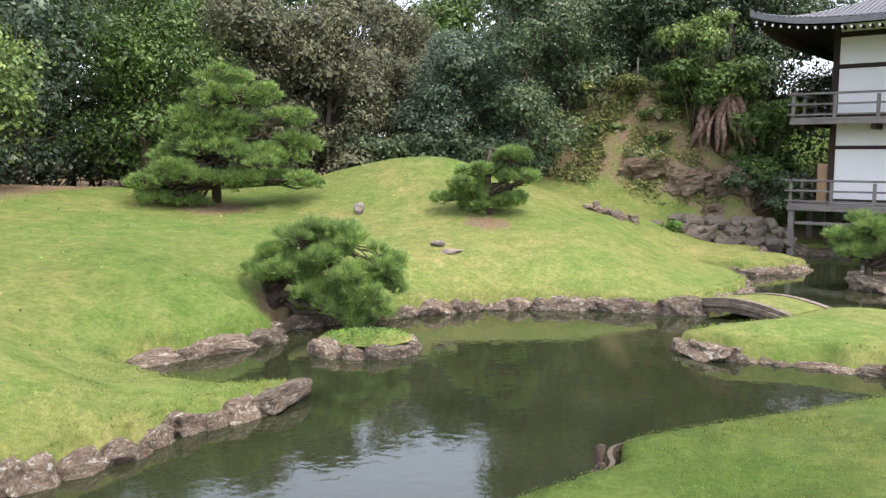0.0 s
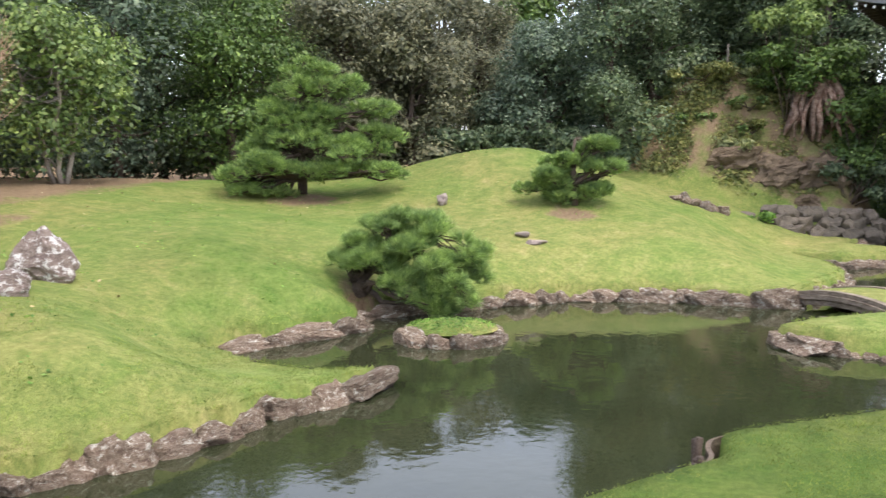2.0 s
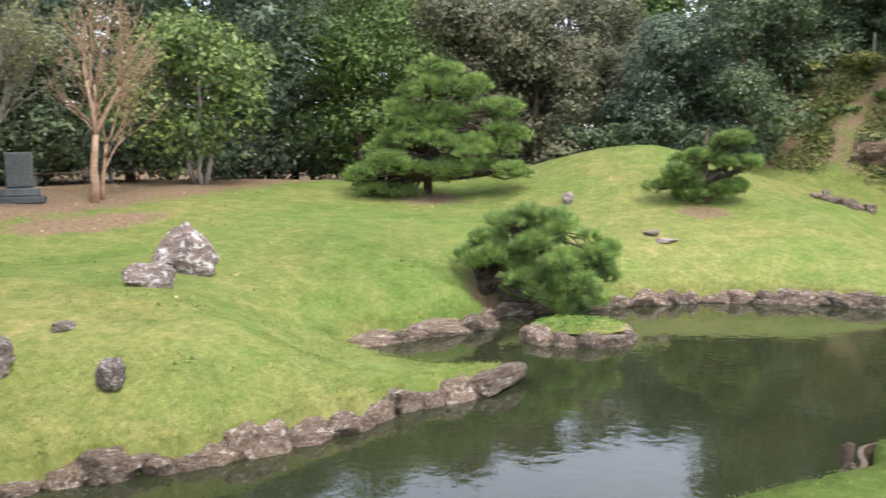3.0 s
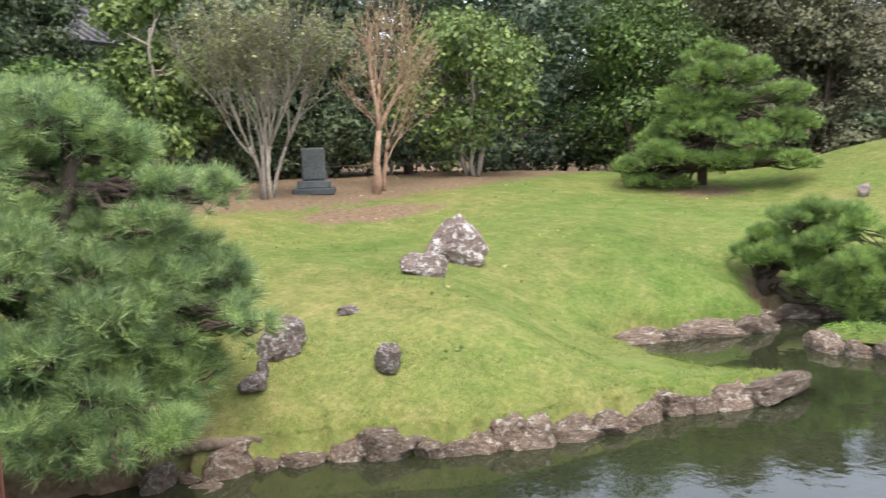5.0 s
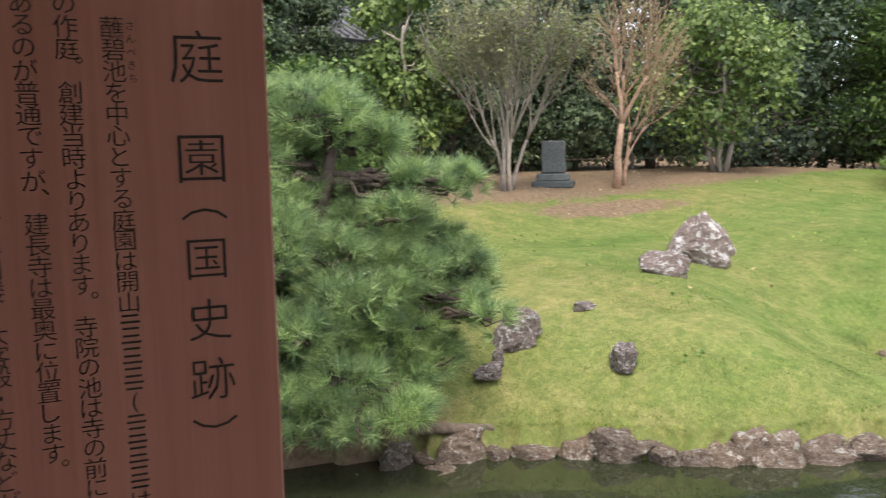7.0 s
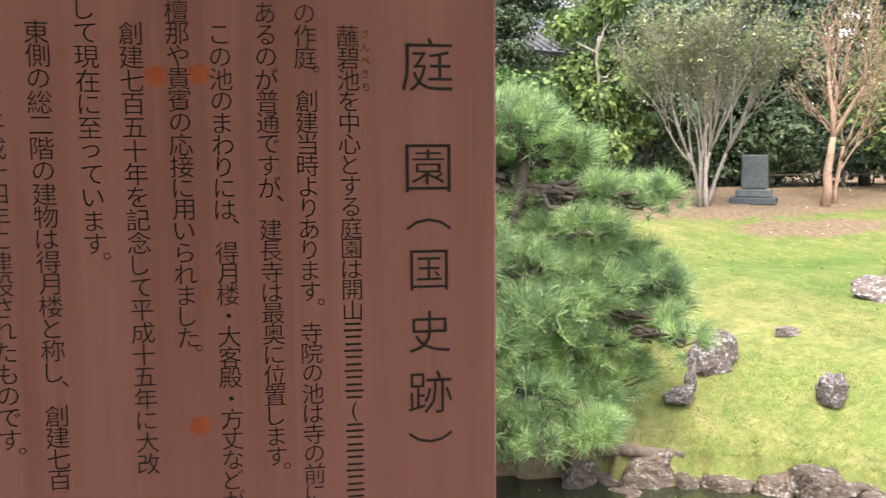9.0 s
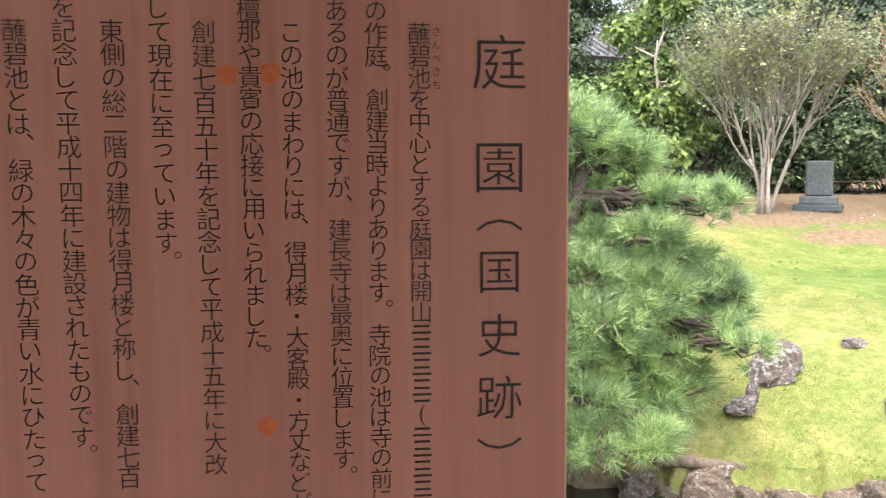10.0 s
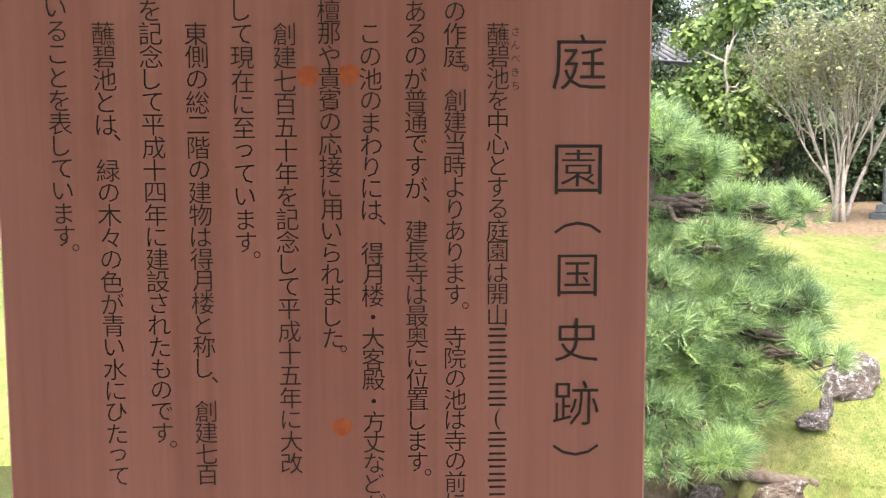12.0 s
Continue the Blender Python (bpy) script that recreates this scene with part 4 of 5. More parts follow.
# ---- the woods behind the lawn ----
EVERGREEN = "dense dark evergreen tree at the edge of the wood"
wood = [
    # x, y, height, spread, base, material, seed, label
    (11.5, 21.5, 9.5, 3.0, 0.7, M_LEAF_DARK, 201, EVERGREEN),
    (15.2, 20.6, 10.5, 3.0, 0.5, M_LEAF_BLUE, 202, EVERGREEN),
    (18.6, 19.3, 11.5, 3.0, 0.4, M_LEAF_BLUE, 203, EVERGREEN),
    (21.8, 17.6, 6.9, 3.1, 0.4, M_LEAF_MID, 204, EVERGREEN),
    (24.6, 15.4, 6.7, 2.7, 0.4, M_LEAF_GREY, 205, "dusty olive-brown evergreen tree at the edge of the wood"),
    (26.2, 13.5, 6.0, 2.3, 0.3, M_LEAF_GREY, 206, EVERGREEN),
    (28.4, 9.4, 5.1, 2.3, 0.2, M_LEAF_BLUE, 207, EVERGREEN),
    (28.6, 7.2, 7.6, 2.5, 0.2, M_LEAF_DARK, 208, EVERGREEN),
    (31.2, 6.4, 7.6, 2.3, 0.6, M_LEAF_DARK, 209, EVERGREEN),
    (26.0, 19.6, 8.0, 3.4, 1.0, M_LEAF_LIGHT, 210, "light green tree behind the dark evergreens"),
    (31.0, 13.0, 7.0, 2.8, 0.5, M_LEAF_GREY, 211, "greyish tree behind the evergreens"),
    (17.0, 25.0, 13.5, 4.0, 1.0, M_LEAF_MID, 212, "tall green tree behind the evergreens"),
    (33.0, 8.0, 7.6, 3.2, 0.5, M_LEAF_DARK, 213, EVERGREEN),
    (36.0, 4.0, 10.5, 4.0, 1.5, M_LEAF_DARK, 214, "tall dark tree on the hillside"),
    (36.5, 0.0, 10.0, 4.0, 0.5, M_LEAF_DARK, 215, "tall dark tree behind the pavilion"),
    (34.5, -3.5, 10.0, 4.0, 0.5, M_LEAF_DARK, 216, "tall dark tree behind the pavilion"),
    (10.6, 25.0, 11.0, 3.0, 0.6, M_LEAF_DARK, 217, EVERGREEN),
    (1.8, 22.4, 8.5, 2.8, 0.5, M_LEAF_DARK, 218, EVERGREEN),
    (0.5, 21.0, 10.0, 3.4, 0.5, M_LEAF_DARK, 219, EVERGREEN),
    (-3.5, 19.5, 10.0, 3.4, 0.3, M_LEAF_DARK, 220, EVERGREEN),
    (-7.5, 17.5, 9.0, 3.4, 0.3, M_LEAF_MID, 221, "mid-green tree at the edge of the wood"),
    (21.0, 24.5, 12.0, 4.0, 1.0, M_LEAF_MID, 222, "tall green tree behind the evergreens"),
    (3.7, 21.0, 8.5, 1.9, 0.3, M_LEAF_DARK, 242, EVERGREEN),
    (4.6, 24.5, 5.2, 1.8, 0.2, M_LEAF_DARK, 243, EVERGREEN),
    (10.2, 23.2, 6.5, 2.5, 0.2, M_LEAF_DARK, 244, EVERGREEN),
    (6.3, 25.0, 7.6, 1.8, 3.4, M_LEAF_DARK, 245, EVERGREEN),
    (12.8, 21.3, 4.2, 1.9, 0.1, M_LEAF_DARK, 246, EVERGREEN),
    (8.9, 20.8, 5.4, 2.4, 0.2, M_LEAF_DARK, 224, EVERGREEN),
    (1.2, 18.2, 6.0, 2.6, 0.2, M_LEAF_MID, 225, "mid-green tree at the edge of the wood"),
    (-2.5, 16.0, 6.0, 2.6, 0.2, M_LEAF_MID, 226, "mid-green tree at the edge of the wood"),
    (32.4, 2.7, 5.5, 1.9, 0.2, M_LEAF_DARK, 247, "dark bushy tree on the slope"),
    (32.2, 0.7, 7.2, 2.0, 0.3, M_LEAF_DARK, 248, "dark bushy tree on the slope"),
    (22.0, 20.8, 8.0, 3.0, 0.2, M_LEAF_DARK, 249, EVERGREEN),
    (33.0, -0.7, 8.5, 2.3, 0.0, M_LEAF_DARK, 240, "dark bushy tree behind the pavilion"),
    (33.4, 4.4, 4.5, 1.8, 0.6, M_LEAF_DARK, 241, "dark bushy tree on the slope"),
    (12.8, 24.5, 10.0, 3.2, 0.3, M_LEAF_DARK, 227, EVERGREEN),
    (11.0, 28.5, 6.0, 2.8, 0.3, M_LEAF_DARK, 228, EVERGREEN),
    (28.0, 15.5, 6.0, 2.6, 0.3, M_LEAF_GREY, 229, "greyish tree behind the evergreens"),
    (30.5, 18.0, 6.6, 3.6, 1.0, M_LEAF_DARK, 223, EVERGREEN),
]
for x, y, h, sp, b, m, seed, lab in wood:
    tree("tree", x, y, h, sp, b, m, lab, seed, leaves=19000, leaf=0.062, lumps=38, trunk_r=0.16, dense=True)
for i, (a, dist, top) in enumerate(((44, 52, 14.5), (50, 56, 15), (54, 58, 15.3), (57.5, 60, 15.6), (61, 60, 15.6), (64.3, 60, 15.2), (67.8, 64, 13.2), (69.9, 57, 13.6), (71.4, 60, 15.2), (75, 60, 15.8), (79, 58, 16), (84, 56, 16.5), (30, 50, 14), (37, 50, 14), (20, 52, 13), (10, 50, 13))):
    x, y = dist * math.sin(radians(a)), dist * math.cos(radians(a))
    z = height_at(x, y)
    tree("tree", x, y, top - z, 4.2, 0.5, (M_LEAF_DARK, M_LEAF_MID, M_LEAF_GREY)[i % 3], "distant tree on the wooded hill", 500 + i, leaves=7000, leaf=0.17, lumps=36, trunk_r=0.2, dense=True)
tree("tree", 6.5, 17.3, 4.6, 1.4, 1.0, M_LEAF_LIGHT, "bright green leafy tree behind the pine", 230, 7000, 0.075, 22, stems=3, bark=M_TWIG, trunk_r=0.06, dense=True)
tree("tree", 14.6, 16.95, 3.9, 2.35, 0.9, M_LEAF_GLOSSY, "forked small tree with glossy leaves", 233, 9000, 0.09, 28, stems=3, bark=M_TWIG, trunk_r=0.075, twigs=3)
tree("tree", 1.5, 15.6, 2.7, 1.9, 0.3, M_LEAF_MID, "leafy green tree behind the pine", 234, 7000, 0.075, 22, stems=2, trunk_r=0.07, dense=True)
tree("tree", 4.5, 17.4, 2.5, 1.7, 0.2, M_LEAF_MID, "leafy green bush-like tree behind the pine", 236, 7000, 0.075, 24, stems=2, trunk_r=0.06, dense=True)


def fan_tree(x, y, stems, fork, height, spread, label, seed, bark, material, leaves, leaf, trunk_r, twist=0.5):
    """A many-stemmed, fine-twigged tree that fans upward from its forks."""
    r = rng_of(seed)
    e = empty("tree", pose(x, y, height_at(x, y) - 0.05), label, "tree")
    tips = []

    def grow(vt, ft, p, d, length, rad, level):
        n = 4
        line = [p]
        for _ in range(n):
            d = d + r.normal(0, 0.10, 3) + np.array([0, 0, 0.05])
            d /= np.linalg.norm(d)
            line.append(line[-1] + d * length / n)
        tube(vt, ft, line, list(np.linspace(rad, rad * 0.62, n + 1)), 7 if level < 2 else 4 if level < 3 else 3)
        if level >= 3:
            tips.extend(line[2:])
        if level >= 4:
            return
        for k in range((4, 4, 4, 4)[level]):
            q = line[-1] if k < 2 else line[int(r.integers(2, 5))]
            side = r.normal(size=3) * [1, 1, 0.55]
            nd = d + side / np.linalg.norm(side) * r.uniform(0.35, 0.8) * (twist * (1.1 if level == 0 and stems > 1 else 2))
            grow(vt, ft, q, nd / np.linalg.norm(nd), length * (r.uniform(0.72, 0.94) if stems > 1 else r.uniform(0.6, 0.85)), rad * r.uniform(0.42, 0.58), level + 1)

    for k in range(stems):
        a = 6.283 * k / stems + r.uniform(-0.3, 0.3)
        vt, ft = [], []
        lean = (0.34 if stems > 1 else 0.06) * spread
        d = np.array([lean * math.cos(a), lean * math.sin(a), 1.0])
        grow(vt, ft, np.array([0.10 * math.cos(a), 0.10 * math.sin(a), 0.0]) * (stems > 1), d / np.linalg.norm(d), fork, trunk_r, 0)
        part("stem", mesh_from("stem", vt, ft, bark), None, e)
    t = np.array(tips)
    t = t[r.integers(len(t), size=leaves)] + r.normal(0, 0.05, (leaves, 3))
    tagged(part("leaves", leaf_mesh("leaves", t, np.tile([0, 0, 1.0], (leaves, 1)), leaf, material, r), None, e, "sparse small leaves"), kind="stuff")
    return e


fan_tree(7.92, 15.5, 5, 1.14, 4.6, 0.17, "grey-twigged thinning tree with several stems", 231, M_TWIG, M_LEAF_SPARSE, 6000, 0.052, 0.050, 0.22)
fan_tree(10.55, 15.45, 1, 1.4, 5.5, 0.8, "nearly bare russet-barked crape myrtle", 232, M_RUSSET, M_LEAF_SPARSE, 1600, 0.035, 0.10, 0.52)
fan_tree(10.85, 15.6, 1, 1.2, 4.5, 0.8, "slender russet stem beside the crape myrtle", 235, M_RUSSET, M_LEAF_SPARSE, 700, 0.035, 0.05, 0.42)


# ---- pavilion ----
def pavilion():
    """Two white storeys in dark timber frame, verandas on posts round them, tiled roof."""
    X, Y = 28.52, -2.20
    W, D = 8.0, 7.0
    e = empty("pavilion", pose(27.57, -1.25, 0, 0, 0, -18) @ pose(-27.57, 1.25, 0), "two-storey white plaster pavilion with dark timber frame and grey tiled roof", "pavilion")
    z0, z1, z2, z3 = 1.58, 4.12, 6.6, 7.2
    part("wall", boxed((X, Y - D, z0), (X + W, Y, z3), 0.0), M_PLASTER, e, "smooth white plaster")

    def beam(lo, hi):
        part("timber", boxed(lo, hi, 0.01), M_DARKWOOD, e)

    for k in range(5):
        y = Y - k * 1.62
        beam((X - 0.03, y - 0.09, 0.3), (X + 0.12, y + 0.09 - (0.09 if k else 0), z3))
    for z, h in ((z0 + 0.02, 0.12), (z0 + 1.62, 0.11), (z1 - 0.14, 0.16), (z1 + 0.04, 0.10), (z1 + 1.45, 0.13), (z2 - 0.12, 0.16), (z2 + 0.34, 0.14)):
        beam((X - 0.022, Y - D, z), (X + 0.1, Y + 0.02, z + h))
        beam((X + 0.1, Y - 0.1, z), (X + W, Y + 0.024, z + h))
    for k in range(1, 5):
        beam((X + k * 1.9 - 0.08, Y - 0.1, 0.3), (X + k * 1.9 + 0.08, Y + 0.03, z3))

    def deck(zd, out):
        x0, y1 = X - out, Y + out
        d = part("deck", boxed((x0, Y - D, zd - 0.07), (X + W, y1, zd), 0.01), M_GREYWOOD_H, e, "weathered grey deck boards")
        part("edge_beam", boxed((x0 - 0.02, Y - D, zd - 0.20), (x0 + 0.10, y1 + 0.02, zd - 0.072), 0.01), M_GREYWOOD_H, e)
        part("edge_beam", boxed((x0 + 0.102, y1 - 0.10, zd - 0.20), (X + W, y1 + 0.02, zd - 0.072), 0.01), M_GREYWOOD, e)
        for k in range(7):
            y = y1 - 0.06 - k * 1.15
            part("railing_post", boxed((x0 + 0.02, y - 0.045, zd + 0.002), (x0 + 0.11, y + 0.045, zd + 0.64), 0.008), M_GREYWOOD, e)
        for k in range(1, 6):
            x = x0 + 0.06 + k * 1.15
            part("railing_post", boxed((x - 0.045, y1 - 0.11, zd + 0.002), (x + 0.045, y1 - 0.02, zd + 0.64), 0.008), M_GREYWOOD, e)
        for z, h in ((0.66, 0.065), (0.36, 0.055), (0.06, 0.05)):
            part("rail", boxed((x0 + 0.03, Y - D, zd + z), (x0 + 0.10, y1 + 0.12, zd + z + h), 0.01), M_GREYWOOD_H, e)
            part("rail", boxed((x0 - 0.12, y1 - 0.10, zd + z + 0.004), (X + W, y1 - 0.03, zd + z + h + 0.004), 0.01), M_GREYWOOD, e)
        return x0, y1

    x0, y1 = deck(z0, 0.95)
    for y in (y1 - 0.1, y1 - 2.2, y1 - 4.3, y1 - 6.4):
        part("deck_post", boxed((x0 + 0.03, y - 0.08, -0.7), (x0 + 0.19, y + 0.08, z0 - 0.202), 0.01), M_GREYWOOD, e)
    part("brace", boxed((x0 + 0.07, Y - D, z0 - 0.62), (x0 + 0.15, y1 - 0.2, z0 - 0.52), 0.01), M_GREYWOOD_H, e)
    for k in range(1, 4):
        part("deck_post", boxed((x0 + 0.03 + k * 2, y1 - 0.18, -0.7), (x0 + 0.19 + k * 2, y1 - 0.02, z0 - 0.202), 0.01), M_GREYWOOD, e)
    u0, v1 = deck(z1, 0.97)
    for k in range(5):
        y = v1 - 0.3 - k * 1.95
        part("bracket", boxed((u0 + 0.1, y - 0.07, z1 - 0.36), (X + 0.02, y + 0.07, z1 - 0.202), 0.02), M_DARKWOOD, e)
    part("shutter", boxed((X + 0.1, Y + 0.08, z0 + 0.002), (X + 0.16, Y + 0.42, z0 + 1.2), 0.01), M_PALEWOOD, e, "pale brown wooden shutter")

    # roof: hipped, eaves lifting at the corner
    over = 1.95
    cx, cy = X + W / 2, Y - D / 2
    hx, hy = W / 2 + over, D / 2 + over
    zr, ze = 8.9, 6.78

    def roof_z(u, v):
        k = max(abs(u), abs(v))
        lift = 0.42 * (abs(u) * abs(v)) ** 5
        return ze + (zr - ze) * (1 - k) ** 1.25 + lift

    n = 44
    verts, faces = [], []
    for top in (0.0, -0.16):
        for j in range(n + 1):
            for i in range(n + 1):
                u, v = 2 * i / n - 1, 2 * j / n - 1
                verts.append((cx + u * hx, cy + v * hy, roof_z(u, v) + top))
    m = n + 1
    for j in range(n):
        for i in range(n):
            a = j * m + i
            faces.append((a, a + 1, a + m + 1, a + m))
            b = a + m * m
            faces.append((b, b + m, b + m + 1, b + 1))
    for i in range(n):
        for a, b in ((i, i + 1), (n * m + i + 1, n * m + i), ((i + 1) * m, i * m), (i * m + n, (i + 1) * m + n)):
            faces.append((a, b, b + m * m, a + m * m)[::-1])
    part("roof", mesh_from("roof", verts, faces, M_TILE, False), None, e, "grey roof of ridged tiles")
    # tile ridges running down the two slopes in view
    for side in ("x", "y"):
        for k in range(74):
            vt, ft = [], []
            q = -1 + 2 * (k + 0.5) / 74
            line = []
            for s in np.linspace(abs(q) + 0.01 if abs(q) < 0.98 else 0.99, 1.0, 7):
                u, v = (-s, q) if side == "x" else (q, s)
                line.append((cx + u * hx, cy + v * hy, roof_z(u, v) + 0.02))
            tube(vt, ft, line, [0.035] * 7, 6)
            part("tile_roll", mesh_from("tile_roll", vt, ft, M_TILE), None, e)
    # dark soffit, rafters with white ends
    sv, sf = [], []
    for j in range(23):
        for i in range(23):
            u, v = 0.97 * (i / 11 - 1), 0.97 * (j / 11 - 1)
            sv.append((cx + u * hx, cy + v * hy, roof_z(u, v) - 0.20))
    for j in range(22):
        for i in range(22):
            a = j * 23 + i
            sf.append((a, a + 23, a + 24, a + 1))
    part("soffit", mesh_from("soffit", sv, sf, M_DARKWOOD, False), None, e)
    for side in ("x", "y"):
        for k in range(46):
            q = -0.97 + 1.94 * k / 45
            lift = 0.42 * abs(q) ** 5
            if side == "x":
                a, b = (cx - hx + 0.10, cy + q * hy - 0.032, ze - 0.30 + lift), (cx - hx + 0.5, cy + q * hy + 0.032, ze - 0.22 + lift)
                tip = (a[0] - 0.012, a[1] + 0.004, a[2] + 0.004), (a[0] - 0.002, b[1] - 0.004, b[2] - 0.004)
            else:
                a, b = (cx + q * hx - 0.032, cy + hy - 0.5, ze - 0.30 + lift), (cx + q * hx + 0.032, cy + hy - 0.10, ze - 0.22 + lift)
                tip = (a[0] + 0.004, b[1] + 0.002, a[2] + 0.004), (b[0] - 0.004, b[1] + 0.012, b[2] - 0.004)
            o = part("rafter", boxed(a, b, 0.0), M_DARKWOOD, e)
            part("rafter_end", boxed(*tip, 0.0), M_WHITE, o, "white painted rafter end")
    return e


pavilion()


# ---- turf-covered arched bridge ----
def bridge():
    e = empty("arched_bridge", pose(0, 0, 0), "small arched footbridge of old timber covered with turf", "bridge")
    a, b = np.array([17.1, 0.15]), np.array([15.75, -1.45])
    d = (b - a) / np.linalg.norm(b - a)
    nrm = np.array([-d[1], d[0]])
    L = np.linalg.norm(b - a)

    def slab(o0, o1, zlo, zhi, n=14, ext=0.15):
        bm = bmesh.new()
        rows = []
        for i in range(n + 1):
            s = -ext + (L + 2 * ext) * i / n
            k = (s / L - 0.5) * 2
            arch = 0.12 * (1 - min(1.2, k * k))
            c = a + d * s
            rows.append([bm.verts.new((*(c + nrm * o), z + arch)) for o, z in ((o0, zlo), (o1, zlo), (o1, zhi), (o0, zhi))])
        for p, q in zip(rows, rows[1:]):
            for j in range(4):
                bm.faces.new((p[j], q[j], q[(j + 1) % 4], p[(j + 1) % 4]))
        bm.faces.new(rows[0][::-1])
        bm.faces.new(rows[-1])
        bmesh.ops.recalc_face_normals(bm, faces=bm.faces)
        return bm

    for side in (-1, 1):
        w = 0.62 * side
        for zlo, zhi, out in ((0.03, 0.13, 0.0), (0.135, 0.215, 0.05), (0.22, 0.29, 0.0)):
            lo, hi = sorted((w + side * out, w + side * (out - 0.14)))
            part("side_beam", slab(lo, hi, zlo, zhi), M_OLDWOOD, e, "split weathered side beam")
    part("turf", slab(-0.50, 0.50, 0.17, 0.27), M_GROUND, e)


bridge()


# ---- slope: stone wall, bare rock, stump ----
def stone_wall():
    e = empty("stone_wall", pose(0, 0, 0), "low retaining wall of dark fitted stones below the slope", "stone wall", kind="structure")
    r = rng_of(14)
    a, b = np.array([25.5, 3.0]), np.array([27.6, -1.1])
    for row in range(3):
        s = 0.0
        while s < 1:
            w = r.uniform(0.28, 0.62)
            c = a + (b - a) * (s + 0.05) + r.normal(0, 0.04, 2)
            top = 0.30 + 0.25 * row
            if row < 2 or 0.25 < s < 0.95:
                o = part("stone", WALL_STONES[int(r.integers(5))], None, e)
                o.matrix_basis = Matrix.Translation((c[0] + 0.10 * row, c[1] + 0.05 * row, top - 0.19 + 0.25 * (1 - s))) @ Matrix.Rotation(radians(-60) + r.normal(0, 0.15), 4, "Z") @ Matrix.Diagonal((w * 1.3, 0.46, 0.50, 1))
            s += w * 0.95 / 4.48


stone_wall()
for i, (x, y, sx, sy, sz, dz) in enumerate(((28.6, 3.1, 2.0, 1.1, 1.1, -0.66), (28.9, 1.7, 2.1, 1.2, 1.25, -0.62), (29.1, 0.4, 1.9, 1.1, 1.2, -0.55), (28.4, 0.9, 0.9, 0.7, 0.6, -0.35))):
    o = new("rock_outcrop", CLIFF_STONES[i % 5])
    o.matrix_basis = pose(x, y, height_at(x, y) + dz, 0, -12, -75 + 12 * (i % 3)) @ Matrix.Diagonal((sx, sy, sz, 1))
    tagged(o, "bare brown rock showing through the slope", "rock", "bare rocks on the slope")
r = rng_of(31)
for i in range(8):
    x, y = 24.2 - 0.02 * i + r.normal(0, 0.3), 4.1 - 0.17 * i + r.normal(0, 0.08)
    o = new("boulder", SHORE_STONES[i % 9])
    o.matrix_basis = pose(x, y, height_at(x, y) - 0.10, 0, 0, r.uniform(0, 360)) @ Matrix.Diagonal((r.uniform(0.3, 0.6), r.uniform(0.25, 0.4), r.uniform(0.2, 0.34), 1))
    tagged(o, "grey stone of a low group in the lawn", "rock", "stones at the lawn's edge")


def stump():
    """An old broad trunk with thick, flaring, splitting roots under ivy and ferns."""
    x, y = 30.0, 0.85
    z = height_at(x, y)
    e = empty("tree_stump", pose(x, y, z + 0.05), "old reddish tree stump with flaring split roots", "stump")
    r = rng_of(8)
    for k in range(10):
        vt, ft = [], []
        q = (k - 4.5) / 4.5
        foot = np.array([-0.75 + 0.25 * q * q + r.normal(0, 0.08), 1.0 * q + r.normal(0, 0.08), -0.35 + 0.35 * abs(q) + r.normal(0, 0.1)])
        head = np.array([-0.25 + 0.2 * q * q, 0.36 * q, r.uniform(1.5, 1.9)])
        w = r.uniform(0.06, 0.13)
        line = bent(foot, head, r, 0.045, 6)
        line[2] += np.array([-0.10, -0.05 * q, 0.0])
        tube(vt, ft, line, [w * 0.35, w * 0.7, w, w * 0.9, w * 1.1, w * 1.2, w * 1.3], 8)
        part("root", mesh_from("root", vt, ft, M_STUMP), None, e)
    vt, ft = [], []
    tube(vt, ft, [(0.35, 0, -0.5), (0.3, 0, 0.3), (0.25, 0, 1.0), (0.2, 0, 1.7), (0.15, 0.05, 2.3)], [0.55, 0.45, 0.40, 0.38, 0.36], 16)
    part("trunk", mesh_from("trunk", vt, ft, M_STUMP), None, e)


stump()


def shrub(x, y, lumps, leaves, leaf, material, label, seed, dz=0.0, name="shrub"):
    r = rng_of(seed)
    z = height_at(x, y) + dz
    e = empty(name, pose(x, y, z - 0.03), label, "shrub")
    vb, fb = [], []
    for q in lumps:
        tube(vb, fb, bent((r.normal(0, 0.08), r.normal(0, 0.08), -abs(dz) - 0.1), q[:3], r, 0.04, 3), [0.03, 0.025, 0.02, 0.012], 4)
    tagged(part("stem", mesh_from("stem", vb, fb, M_BARK), None, e), kind="stuff")
    pts, way = lump_points(lumps, leaves, r, 0.6)
    part("foliage", leaf_mesh("foliage", pts, way, leaf, material, r), None, e)
    return e


def heap(r, n, sx, sy, sz, k=0.5):
    return [(r.uniform(-sx, sx), r.uniform(-sy, sy), r.uniform(0.25, 1) * sz, k * r.uniform(0.7, 1.2), k * r.uniform(0.7, 1.2), k * 0.7) for _ in range(n)]


